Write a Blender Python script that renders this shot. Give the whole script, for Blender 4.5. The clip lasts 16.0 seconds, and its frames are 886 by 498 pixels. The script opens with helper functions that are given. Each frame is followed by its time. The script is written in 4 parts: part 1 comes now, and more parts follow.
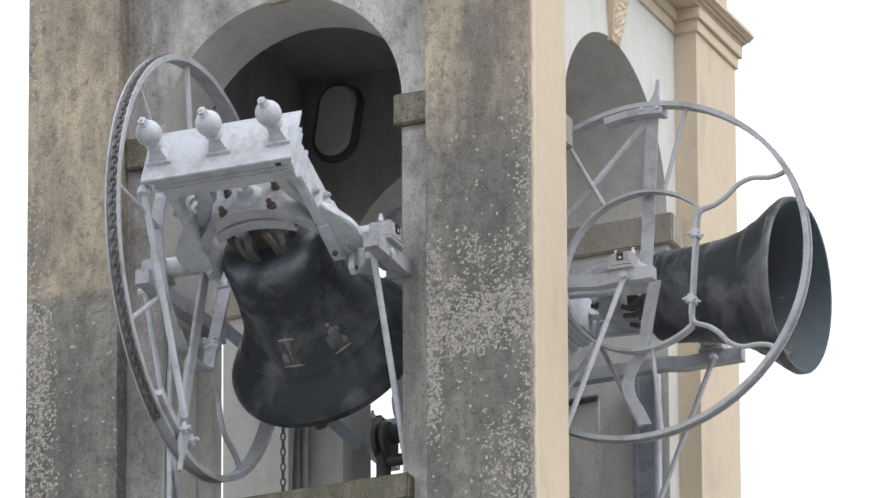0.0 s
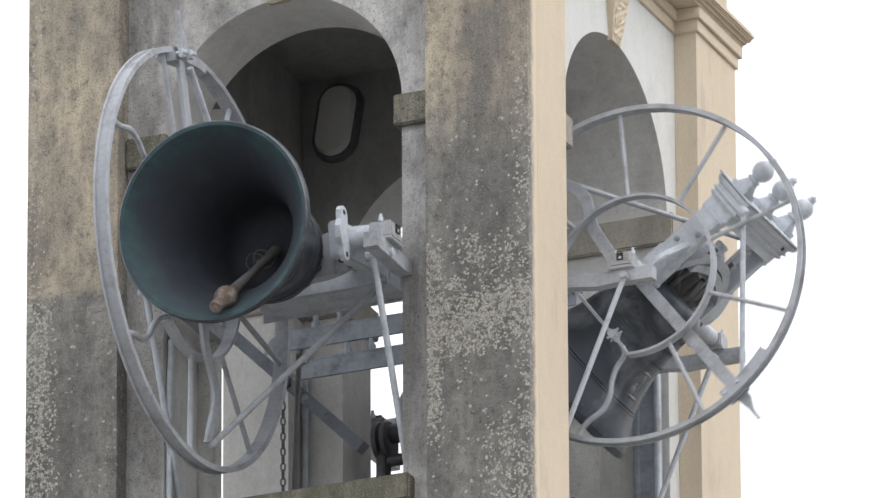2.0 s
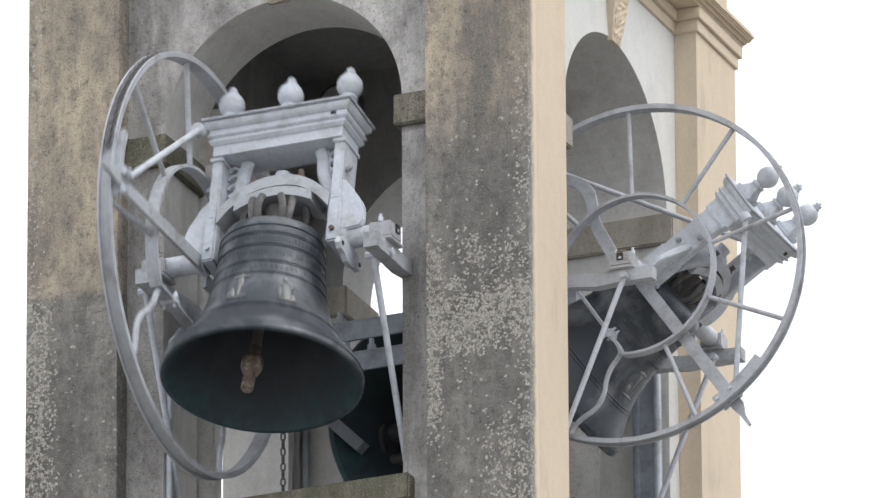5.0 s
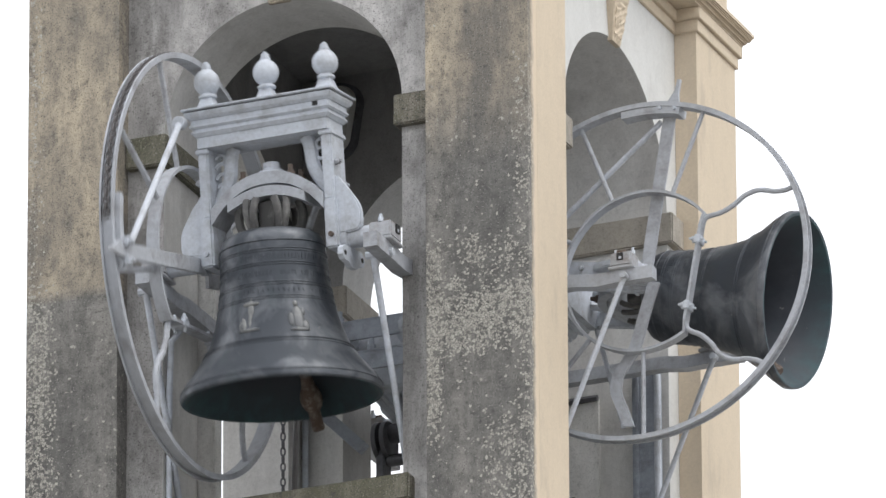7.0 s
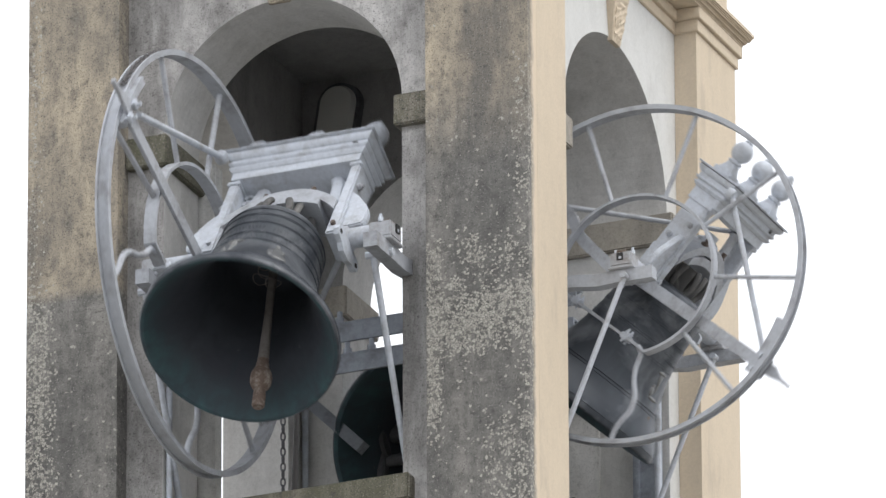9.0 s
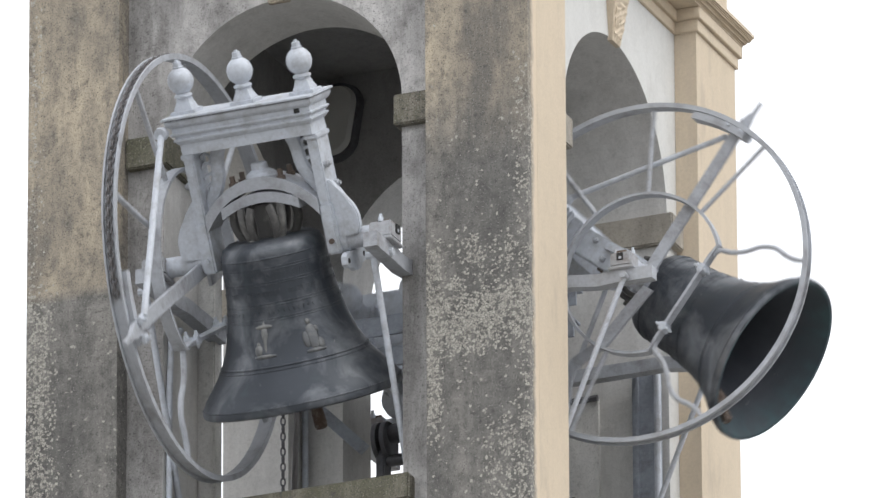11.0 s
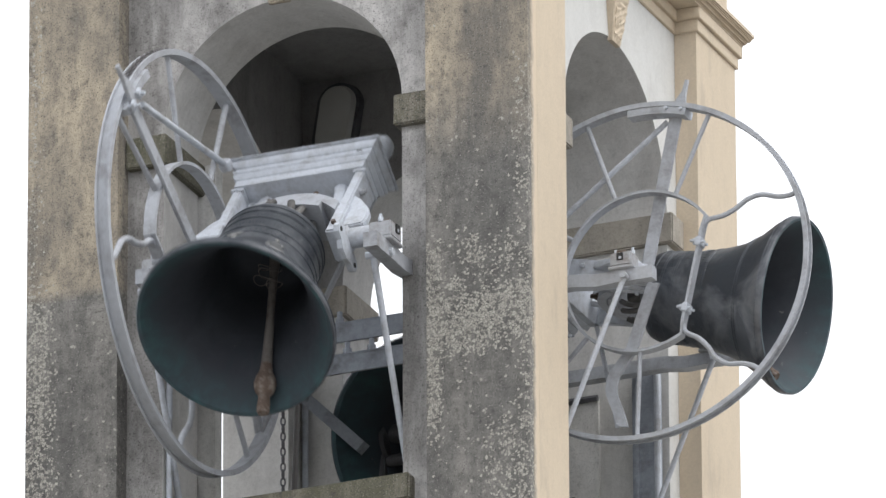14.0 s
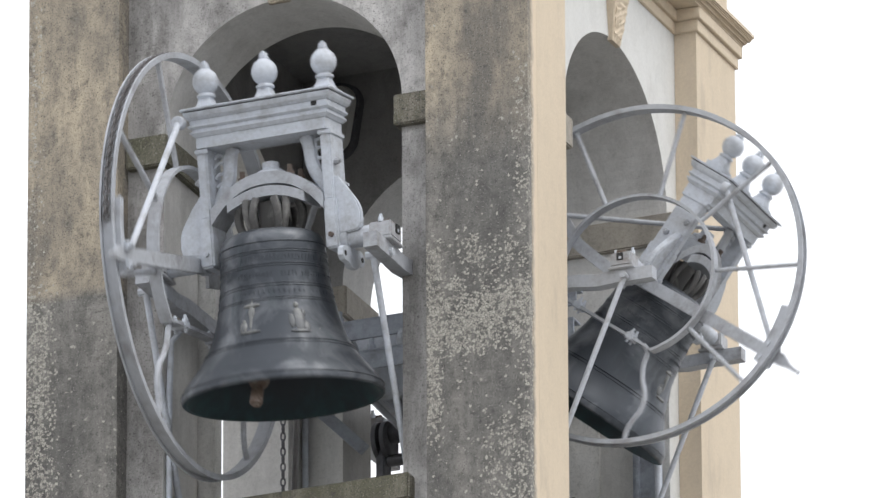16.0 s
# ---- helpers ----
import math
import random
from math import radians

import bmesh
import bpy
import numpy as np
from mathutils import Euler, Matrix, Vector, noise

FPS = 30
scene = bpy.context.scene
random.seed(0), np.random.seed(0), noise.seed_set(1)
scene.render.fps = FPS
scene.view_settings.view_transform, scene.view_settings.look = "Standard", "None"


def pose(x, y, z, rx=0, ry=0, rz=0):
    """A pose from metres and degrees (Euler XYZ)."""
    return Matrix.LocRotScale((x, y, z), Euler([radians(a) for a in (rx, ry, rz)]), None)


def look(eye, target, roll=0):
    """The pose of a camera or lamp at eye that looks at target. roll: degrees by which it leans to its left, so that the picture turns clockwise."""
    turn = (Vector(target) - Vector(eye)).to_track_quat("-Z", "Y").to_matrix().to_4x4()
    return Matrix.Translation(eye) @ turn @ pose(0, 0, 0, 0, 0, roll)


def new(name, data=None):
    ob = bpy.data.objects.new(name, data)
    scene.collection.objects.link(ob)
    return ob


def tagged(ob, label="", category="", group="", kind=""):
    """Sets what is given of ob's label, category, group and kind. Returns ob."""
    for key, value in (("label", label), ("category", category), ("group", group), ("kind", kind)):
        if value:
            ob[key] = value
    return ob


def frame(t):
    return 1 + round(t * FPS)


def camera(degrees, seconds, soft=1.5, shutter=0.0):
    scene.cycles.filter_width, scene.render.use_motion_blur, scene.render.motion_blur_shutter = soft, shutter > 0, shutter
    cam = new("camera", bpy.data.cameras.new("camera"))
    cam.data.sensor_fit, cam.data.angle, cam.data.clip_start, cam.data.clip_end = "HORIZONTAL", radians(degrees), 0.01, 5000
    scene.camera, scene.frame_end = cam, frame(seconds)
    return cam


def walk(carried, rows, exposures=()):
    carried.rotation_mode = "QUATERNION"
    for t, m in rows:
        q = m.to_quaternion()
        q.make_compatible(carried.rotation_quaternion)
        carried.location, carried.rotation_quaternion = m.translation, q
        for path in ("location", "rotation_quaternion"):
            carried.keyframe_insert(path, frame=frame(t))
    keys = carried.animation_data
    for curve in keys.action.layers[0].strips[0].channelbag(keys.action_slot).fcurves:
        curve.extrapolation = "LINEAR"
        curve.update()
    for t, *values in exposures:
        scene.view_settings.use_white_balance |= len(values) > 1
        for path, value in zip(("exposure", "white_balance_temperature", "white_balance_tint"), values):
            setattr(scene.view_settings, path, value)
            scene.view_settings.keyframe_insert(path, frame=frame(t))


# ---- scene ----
import functools

cam = camera(4.207, 16.0, soft=1.5, shutter=0.4)
EYE = (17.106, -41.586, 1.602)
AIM = (-0.318, -0.134, 19.814)
VIEW = look(EYE, AIM, -0.28)
walk(cam, [(0.0, VIEW), (16.0, VIEW)], exposures=((0.0, 0.64), (16.0, 0.64)))

# ---- sky and light: a bright overcast day ----
world = bpy.data.worlds.new("overcast_sky")
scene.world = world
world.use_nodes = True
wn, wl = world.node_tree.nodes, world.node_tree.links
sky = wn.new("ShaderNodeTexSky")
sky.sky_type, sky.sun_disc = "NISHITA", False
sky.sun_elevation, sky.sun_rotation = radians(48), radians(105)
back = wn["Background"]
cloud = wn.new("ShaderNodeMix")
cloud.data_type = "RGBA"
cloud.inputs[0].default_value = 0.9
wl.new(sky.outputs[0], cloud.inputs[6])
cloud.inputs[7].default_value = (9.6, 9.75, 10.2, 1)
wl.new(cloud.outputs[2], back.inputs[0])
back.inputs[1].default_value = 0.1

sun_data = bpy.data.lights.new("sun", "SUN")
sun_data.energy, sun_data.angle, sun_data.color = 1.0, radians(40), (1.0, 0.97, 0.92)
sun = new("sun", sun_data)
sun.matrix_world = look((30, -6, 62), (0, 0, 20))


# ---- materials ----
def nodes_of(name):
    m = bpy.data.materials.new(name)
    m.use_nodes = True
    return m, m.node_tree.nodes, m.node_tree.links


def noise_node(n, l, vec, scale, detail=6, rough=0.6, dist=0.0):
    t = n.new("ShaderNodeTexNoise")
    t.inputs["Scale"].default_value, t.inputs["Detail"].default_value = scale, detail
    t.inputs["Roughness"].default_value, t.inputs["Distortion"].default_value = rough, dist
    l.new(vec, t.inputs["Vector"])
    return t.outputs["Fac"]


def ramp(n, l, fac, a, b, lo=(0, 0, 0, 1), hi=(1, 1, 1, 1)):
    r = n.new("ShaderNodeValToRGB")
    r.color_ramp.elements[0].position, r.color_ramp.elements[1].position = a, b
    r.color_ramp.elements[0].color, r.color_ramp.elements[1].color = lo, hi
    l.new(fac, r.inputs[0])
    return r.outputs[0]


def mix(n, l, fac, a, b, how="MIX"):
    m = n.new("ShaderNodeMix")
    m.data_type, m.blend_type = "RGBA", how
    for i, v in ((0, fac), (6, a), (7, b)):
        if isinstance(v, (int, float)):
            m.inputs[i].default_value = v
        elif isinstance(v, tuple):
            m.inputs[i].default_value = (*v, 1)
        else:
            l.new(v, m.inputs[i])
    return m.outputs[2]


def calc(n, l, op, a, b=0.0):
    m = n.new("ShaderNodeMath")
    m.operation, m.use_clamp = op, True
    for i, v in enumerate((a, b)):
        if isinstance(v, (int, float)):
            m.inputs[i].default_value = v
        else:
            l.new(v, m.inputs[i])
    return m.outputs[0]


def stretch(n, l, vec, sx, sy, sz):
    m = n.new("ShaderNodeMapping")
    m.inputs["Scale"].default_value = (sx, sy, sz)
    l.new(vec, m.inputs["Vector"])
    return m.outputs[0]


def finish(m, n, l, colour, rough, bump_fac=None, bump=0.3, dist=0.004, metal=0.0):
    p = n["Principled BSDF"]
    if isinstance(colour, tuple):
        p.inputs["Base Color"].default_value = (*colour, 1)
    else:
        l.new(colour, p.inputs["Base Color"])
    if isinstance(rough, (int, float)):
        p.inputs["Roughness"].default_value = rough
    else:
        l.new(rough, p.inputs["Roughness"])
    p.inputs["Metallic"].default_value = metal
    if bump_fac is not None:
        b = n.new("ShaderNodeBump")
        b.inputs["Strength"].default_value, b.inputs["Distance"].default_value = bump, dist
        l.new(bump_fac, b.inputs["Height"])
        l.new(b.outputs[0], p.inputs["Normal"])
    return m


def plaster(name, clean, dirt, amount=0.5, flakes=False, streak=0.5, pits=0.0):
    """Lime plaster with soot, run-off streaks and, where it peels, pale flakes."""
    m, n, l = nodes_of(name)
    pos = n.new("ShaderNodeNewGeometry").outputs["Position"]
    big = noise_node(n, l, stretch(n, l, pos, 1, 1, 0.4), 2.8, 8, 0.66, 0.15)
    run = noise_node(n, l, stretch(n, l, pos, 1, 1, 0.12), 14.0, 8, 0.74, 0.1)
    fine = noise_node(n, l, pos, 85.0, 7, 0.8)
    dots = noise_node(n, l, pos, 34.0, 6, 0.7)
    mid = noise_node(n, l, stretch(n, l, pos, 1, 1, 0.7), 13.0, 9, 0.72)
    grit = noise_node(n, l, pos, 150.0, 3, 0.6)
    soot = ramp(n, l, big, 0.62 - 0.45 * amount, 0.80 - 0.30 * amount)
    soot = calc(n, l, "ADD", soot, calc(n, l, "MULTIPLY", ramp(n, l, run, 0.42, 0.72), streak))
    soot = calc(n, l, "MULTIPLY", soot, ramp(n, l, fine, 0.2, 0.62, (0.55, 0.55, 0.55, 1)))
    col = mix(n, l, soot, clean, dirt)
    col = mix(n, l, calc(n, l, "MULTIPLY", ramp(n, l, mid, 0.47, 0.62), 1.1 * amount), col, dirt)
    spots = calc(n, l, "MULTIPLY", ramp(n, l, dots, 0.52, 0.66), ramp(n, l, run, 0.40, 0.60))
    col = mix(n, l, calc(n, l, "MULTIPLY", spots, min(1.0, 2.8 * amount * amount)), col, (0.085, 0.083, 0.076))
    col = mix(n, l, calc(n, l, "MULTIPLY", ramp(n, l, grit, 0.55, 0.66), min(1.0, 2.4 * amount * amount)), col, (0.05, 0.05, 0.045))
    col = mix(n, l, calc(n, l, "MULTIPLY", ramp(n, l, grit, 0.33, 0.40, (1, 1, 1, 1), (0, 0, 0, 1)), min(1.0, 1.5 * amount * amount)), col, (0.52, 0.50, 0.46))
    col = mix(n, l, 0.3 + 0.5 * amount, col, ramp(n, l, fine, 0.32, 0.66, (0.6, 0.6, 0.6, 1)), "MULTIPLY")
    if pits:
        holes = calc(n, l, "MULTIPLY", ramp(n, l, noise_node(n, l, pos, 90.0, 4, 0.6), 0.585, 0.65), ramp(n, l, noise_node(n, l, pos, 5.0, 4, 0.6), 0.40, 0.58))
        col = mix(n, l, calc(n, l, "MULTIPLY", holes, pits), col, (0.07, 0.068, 0.062))
        fine = calc(n, l, "SUBTRACT", fine, calc(n, l, "MULTIPLY", holes, 0.6))
    height = fine
    if flakes:
        sep = n.new("ShaderNodeSeparateXYZ")
        l.new(pos, sep.inputs[0])

        def band(axis, a, b):
            r = n.new("ShaderNodeMapRange")
            l.new(sep.outputs[axis], r.inputs[0])
            r.inputs[1].default_value, r.inputs[2].default_value = a, b
            return r.outputs[0]

        # grey run-off wash that has taken the yellow coat away on the lower piers
        torn = calc(n, l, "SUBTRACT", run, 0.5)
        left = calc(n, l, "MULTIPLY", band(2, 19.97, 19.91), band(0, -1.5, -1.6))
        near = calc(n, l, "MULTIPLY", calc(n, l, "ADD", band(2, 20.62, 20.22), torn), band(0, -0.6, -0.5))
        wash = calc(n, l, "MULTIPLY", calc(n, l, "MAXIMUM", left, near), 0.88)
        grey = mix(n, l, ramp(n, l, big, 0.35, 0.65), (0.28, 0.275, 0.262), (0.14, 0.137, 0.13))
        grey = mix(n, l, calc(n, l, "MULTIPLY", ramp(n, l, run, 0.5, 0.7), 0.6), grey, (0.11, 0.108, 0.10))
        grey = mix(n, l, calc(n, l, "MULTIPLY", ramp(n, l, mid, 0.45, 0.58), 0.65), grey, (0.10, 0.099, 0.094))
        grey = mix(n, l, calc(n, l, "MULTIPLY", ramp(n, l, dots, 0.55, 0.64), 0.65), grey, (0.07, 0.069, 0.065))
        grey = mix(n, l, calc(n, l, "MULTIPLY", ramp(n, l, dots, 0.36, 0.42, (1, 1, 1, 1), (0, 0, 0, 1)), 0.35), grey, (0.42, 0.41, 0.385))
        grey = mix(n, l, calc(n, l, "MULTIPLY", ramp(n, l, grit, 0.59, 0.66), 0.8), grey, (0.05, 0.05, 0.048))
        grey = mix(n, l, calc(n, l, "MULTIPLY", ramp(n, l, grit, 0.33, 0.39, (1, 1, 1, 1), (0, 0, 0, 1)), 0.7), grey, (0.46, 0.45, 0.42))
        grey = mix(n, l, 0.6, grey, ramp(n, l, fine, 0.32, 0.66, (0.6, 0.6, 0.6, 1)), "MULTIPLY")
        col = mix(n, l, wash, col, grey)
        # flakes of the old coat that still hold: a belt round the waist of the near pier, strips along its arrises, the outer edge of the far pier
        both = lambda *f: functools.reduce(lambda a, b: calc(n, l, "MULTIPLY", a, b), f)
        patchy = ramp(n, l, noise_node(n, l, pos, 7.0, 5, 0.65), 0.38, 0.60)
        pier = band(0, -0.452, -0.446)
        belt = both(pier, band(2, 19.70, 19.64), band(2, 19.36, 19.46), ramp(n, l, patchy, 0.0, 1.0, (0.6, 0.6, 0.6, 1)), 0.95)
        over = both(pier, band(2, 19.93, 19.89), band(2, 19.60, 19.66), patchy, 0.62)
        strip = both(pier, band(0, -0.37, -0.395), band(2, 19.92, 19.86), band(2, 19.0, 19.15), 0.75)
        foot = both(band(0, -0.24, -0.14), band(2, 19.20, 19.02), 0.42)
        arris = both(band(0, -0.075, -0.045), band(2, 20.75, 20.5), ramp(n, l, patchy, 0.0, 1.0, (0.3, 0.3, 0.3, 1)), 0.52)
        far = both(band(0, -2.07, -2.15), band(2, 20.02, 19.90), 0.66)
        edge = both(band(0, -2.14, -2.18), 0.22)
        stray = both(calc(n, l, "MAXIMUM", near, left), 0.025)
        zone = functools.reduce(lambda a, b: calc(n, l, "MAXIMUM", a, b), (belt, over, strip, foot, arris, far, edge, stray))
        warp = n.new("ShaderNodeTexNoise")
        warp.inputs["Scale"].default_value, warp.inputs["Detail"].default_value = 55, 3
        l.new(pos, warp.inputs["Vector"])
        bent = n.new("ShaderNodeVectorMath")
        bent.operation = "MULTIPLY_ADD"
        l.new(warp.outputs["Color"], bent.inputs[0])
        bent.inputs[1].default_value = (0.016, 0.016, 0.016)
        l.new(pos, bent.inputs[2])
        cells = []
        for feature in ("F1", "DISTANCE_TO_EDGE"):
            v = n.new("ShaderNodeTexVoronoi")
            v.feature = feature
            v.inputs["Scale"].default_value = 92
            l.new(bent.outputs[0], v.inputs["Vector"])
            cells.append(v)
        tint = n.new("ShaderNodeSeparateColor")
        l.new(cells[0].outputs["Color"], tint.inputs[0])
        chip = calc(n, l, "LESS_THAN", tint.outputs[0], zone)
        chip = calc(n, l, "MULTIPLY", chip, calc(n, l, "GREATER_THAN", cells[1].outputs["Distance"], 0.07))
        col = mix(n, l, chip, col, mix(n, l, tint.outputs[1], (0.30, 0.285, 0.25), (0.45, 0.43, 0.375)))
        # the cream coat of the side wall begins round the outer arris
        coat = calc(n, l, "ADD", band(1, 0.0, 0.10), calc(n, l, "MULTIPLY", calc(n, l, "SUBTRACT", mid, 0.3), 0.9))
        coat = calc(n, l, "MULTIPLY", band(0, -0.008, -0.003), ramp(n, l, coat, 0.48, 0.86))
        col = mix(n, l, coat, col, mix(n, l, ramp(n, l, fine, 0.3, 0.7), (0.57, 0.48, 0.365), (0.64, 0.54, 0.41)))
        height = calc(n, l, "ADD", calc(n, l, "MULTIPLY", fine, 0.4), calc(n, l, "MULTIPLY", chip, 0.6))
    return finish(m, n, l, col, 0.92, height, 0.5, 0.005)


def painted(name, colour, dirt=(0.16, 0.15, 0.14), rust=0.25, rough=0.5, grain=1.0):
    """Old oil paint on iron: grime in blotches and a few rust spots; it rides with the thing."""
    m, n, l = nodes_of(name)
    pos = n.new("ShaderNodeTexCoord").outputs["Object"]
    big = noise_node(n, l, pos, 9.0 * grain, 8, 0.7)
    fine = noise_node(n, l, pos, 60.0, 5, 0.7)
    col = mix(n, l, ramp(n, l, big, 0.48, 0.80), colour, dirt)
    col = mix(n, l, calc(n, l, "MULTIPLY", ramp(n, l, noise_node(n, l, pos, 26.0, 5, 0.7), 0.66, 0.74), rust), col, (0.24, 0.12, 0.06))
    col = mix(n, l, 0.5, col, ramp(n, l, fine, 0.3, 0.7, (0.62, 0.62, 0.62, 1)), "MULTIPLY")
    return finish(m, n, l, col, ramp(n, l, big, 0.3, 0.8, (rough, rough, rough, 1), (0.8, 0.8, 0.8, 1)), fine, 0.15, 0.002)


def bronze(name, dark, pale, green, gloss=(0.34, 0.56), metal=0.35, lip=False):
    """Weathered bell bronze: near black, with grey bloom and a little verdigris."""
    m, n, l = nodes_of(name)
    pos = n.new("ShaderNodeTexCoord").outputs["Object"]
    big = noise_node(n, l, pos, 5.0, 6, 0.6, 0.5)
    run = noise_node(n, l, stretch(n, l, pos, 1, 1, 0.3), 14.0, 6, 0.65, 0.4)
    fine = noise_node(n, l, pos, 80.0, 4, 0.7)
    col = mix(n, l, ramp(n, l, big, 0.46, 0.67), dark, pale)
    col = mix(n, l, calc(n, l, "MULTIPLY", ramp(n, l, run, 0.56, 0.78), 0.6), col, green)
    col = mix(n, l, calc(n, l, "MULTIPLY", ramp(n, l, noise_node(n, l, pos, 30.0, 4, 0.6), 0.70, 0.76), 0.5), col, (0.36, 0.36, 0.33))
    if lip:
        # verdigris that has grown up from the lip
        sep = n.new("ShaderNodeSeparateXYZ")
        l.new(pos, sep.inputs[0])
        edge = n.new("ShaderNodeMapRange")
        l.new(sep.outputs[2], edge.inputs[0])
        edge.inputs[1].default_value, edge.inputs[2].default_value = -0.47, -0.61
        grown = calc(n, l, "MULTIPLY", edge.outputs[0], ramp(n, l, big, 0.30, 0.60, (0.35, 0.35, 0.35, 1)))
        col = mix(n, l, grown, col, mix(n, l, ramp(n, l, run, 0.4, 0.65), (0.034, 0.058, 0.070), (0.050, 0.112, 0.120)))
    return finish(m, n, l, col, ramp(n, l, run, 0.3, 0.7, (gloss[0],) * 3 + (1,), (gloss[1],) * 3 + (1,)), fine, 0.12, 0.002, metal)


def plain(name, colour, rough=0.8, scale=30.0, var=0.25):
    m, n, l = nodes_of(name)
    pos = n.new("ShaderNodeTexCoord").outputs["Object"]
    f1 = noise_node(n, l, pos, scale, 5, 0.65)
    f2 = noise_node(n, l, pos, scale * 0.18, 4, 0.6)
    col = mix(n, l, 1.0, colour, ramp(n, l, f1, 0.3, 0.7, (1 - var,) * 3 + (1,)), "MULTIPLY")
    col = mix(n, l, 1.0, col, ramp(n, l, f2, 0.3, 0.7, (1 - var,) * 3 + (1,)), "MULTIPLY")
    return finish(m, n, l, col, rough, f1, 0.2, 0.003)


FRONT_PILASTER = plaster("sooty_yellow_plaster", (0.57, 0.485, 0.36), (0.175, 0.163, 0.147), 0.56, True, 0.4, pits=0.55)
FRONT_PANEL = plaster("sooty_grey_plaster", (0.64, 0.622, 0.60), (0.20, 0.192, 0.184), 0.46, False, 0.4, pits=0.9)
SIDE_PILASTER = plaster("cream_plaster", (0.64, 0.54, 0.41), (0.40, 0.34, 0.27), 0.12, False, 0.12)
SIDE_PANEL = plaster("white_plaster", (0.66, 0.66, 0.64), (0.42, 0.41, 0.39), 0.12, False, 0.15)
# upper inner walls and ceiling: darker copy, their shade put into the colour
INNER = plaster("shaded_grey_plaster", (0.32, 0.315, 0.31), (0.18, 0.18, 0.178), 0.3, False, 0.3)
# reveals and lower inner walls: paler copy, the daylight put into the colour
REVEAL = plaster("lit_grey_plaster", (0.66, 0.65, 0.625), (0.44, 0.43, 0.41), 0.25, False, 0.35)
SIDE_IMPOST = plaster("dusty_stone", (0.42, 0.385, 0.33), (0.25, 0.23, 0.20), 0.35, False, 0.3)
STONE = plaster("mossy_stone", (0.33, 0.30, 0.25), (0.11, 0.108, 0.07), 0.6, False, 0.5)
PAINT = painted("pale_grey_paint", (0.565, 0.60, 0.655), (0.30, 0.295, 0.29), 0.4)
OLD_PAINT = painted("worn_grey_paint", (0.44, 0.46, 0.495), (0.20, 0.19, 0.185), 0.35)
STEEL = painted("blue_grey_steel", (0.34, 0.37, 0.42), (0.12, 0.12, 0.12), 0.1)
IRON = painted("dark_iron", (0.11, 0.11, 0.12), (0.03, 0.03, 0.03), 0.2)
STAINED = painted("rust_stained_paint", (0.42, 0.43, 0.45), (0.20, 0.15, 0.11), 0.8, 0.6, 2.5)
SHANK = painted("dusty_rusted_shank", (0.19, 0.175, 0.165), (0.10, 0.08, 0.068), 0.5, 0.8, 3.0)
BALL = painted("rusty_worn_ball", (0.125, 0.088, 0.068), (0.42, 0.38, 0.34), 0.6, 0.75, 4.0)
CHAIN = painted("dusty_chain", (0.16, 0.15, 0.15), (0.06, 0.06, 0.06), 0.3, 0.7)
RUSTY = painted("rusty_iron", (0.12, 0.095, 0.08), (0.12, 0.08, 0.06), 0.8, 0.8)
BRONZE = bronze("bell_bronze", (0.046, 0.053, 0.064), (0.17, 0.18, 0.195), (0.075, 0.10, 0.105))
# darker than the outer bronze: shade of the hollow in the colour, verdigris besides
INSIDE = bronze("shaded_bell_inside", (0.038, 0.043, 0.055), (0.050, 0.058, 0.070), (0.034, 0.055, 0.064), (0.62, 0.8), 0.1, True)
WORN = bronze("worn_bronze", (0.12, 0.125, 0.13), (0.34, 0.34, 0.32), (0.15, 0.165, 0.165))
CANON = bronze("crown_bronze", (0.11, 0.108, 0.105), (0.40, 0.39, 0.37), (0.08, 0.08, 0.07), (0.5, 0.75))
GLASS = plain("opal_glass", (0.55, 0.55, 0.52), 0.35, 8.0, 0.1)
# black colour for the shade inside holes and slots that are not cut out
BLACK = plain("hole_shade", (0.03, 0.03, 0.03), 0.7)
# unseen ground: tone set by the light it throws up onto undersides
EARTH = plain("bounce_ground", (0.27, 0.26, 0.24), 0.95, 2.0, 0.2)


# ---- mesh helpers ----
def box(bm, x0, x1, y0, y1, z0, z1, m=None, bevel=0.0):
    vs = bmesh.ops.create_cube(bm, size=1)["verts"]
    for v in vs:
        v.co = Vector(((x0 + x1) / 2 + v.co.x * (x1 - x0), (y0 + y1) / 2 + v.co.y * (y1 - y0), (z0 + z1) / 2 + v.co.z * (z1 - z0)))
    if bevel:
        es = list({e for v in vs for e in v.link_edges})
        vs = bmesh.ops.bevel(bm, geom=es, offset=bevel, segments=2, affect="EDGES", clamp_overlap=True)["verts"]
    if m:
        bmesh.ops.transform(bm, matrix=m, verts=vs)


def lathe(bm, profile, seg=32, m=None):
    rings = []
    for r, z in profile:
        if r < 1e-5:
            rings.append([bm.verts.new((0, 0, z))])
        else:
            rings.append([bm.verts.new((r * math.cos(2 * math.pi * i / seg), r * math.sin(2 * math.pi * i / seg), z)) for i in range(seg)])
    for a, b in zip(rings, rings[1:]):
        for i in range(seg):
            j = (i + 1) % seg
            if len(a) == 1 and len(b) > 1:
                bm.faces.new((a[0], b[j], b[i]))
            elif len(b) == 1 and len(a) > 1:
                bm.faces.new((a[i], a[j], b[0]))
            elif len(a) > 1:
                bm.faces.new((a[i], a[j], b[j], b[i]))
    if m:
        bmesh.ops.transform(bm, matrix=m, verts=[v for r in rings for v in r])


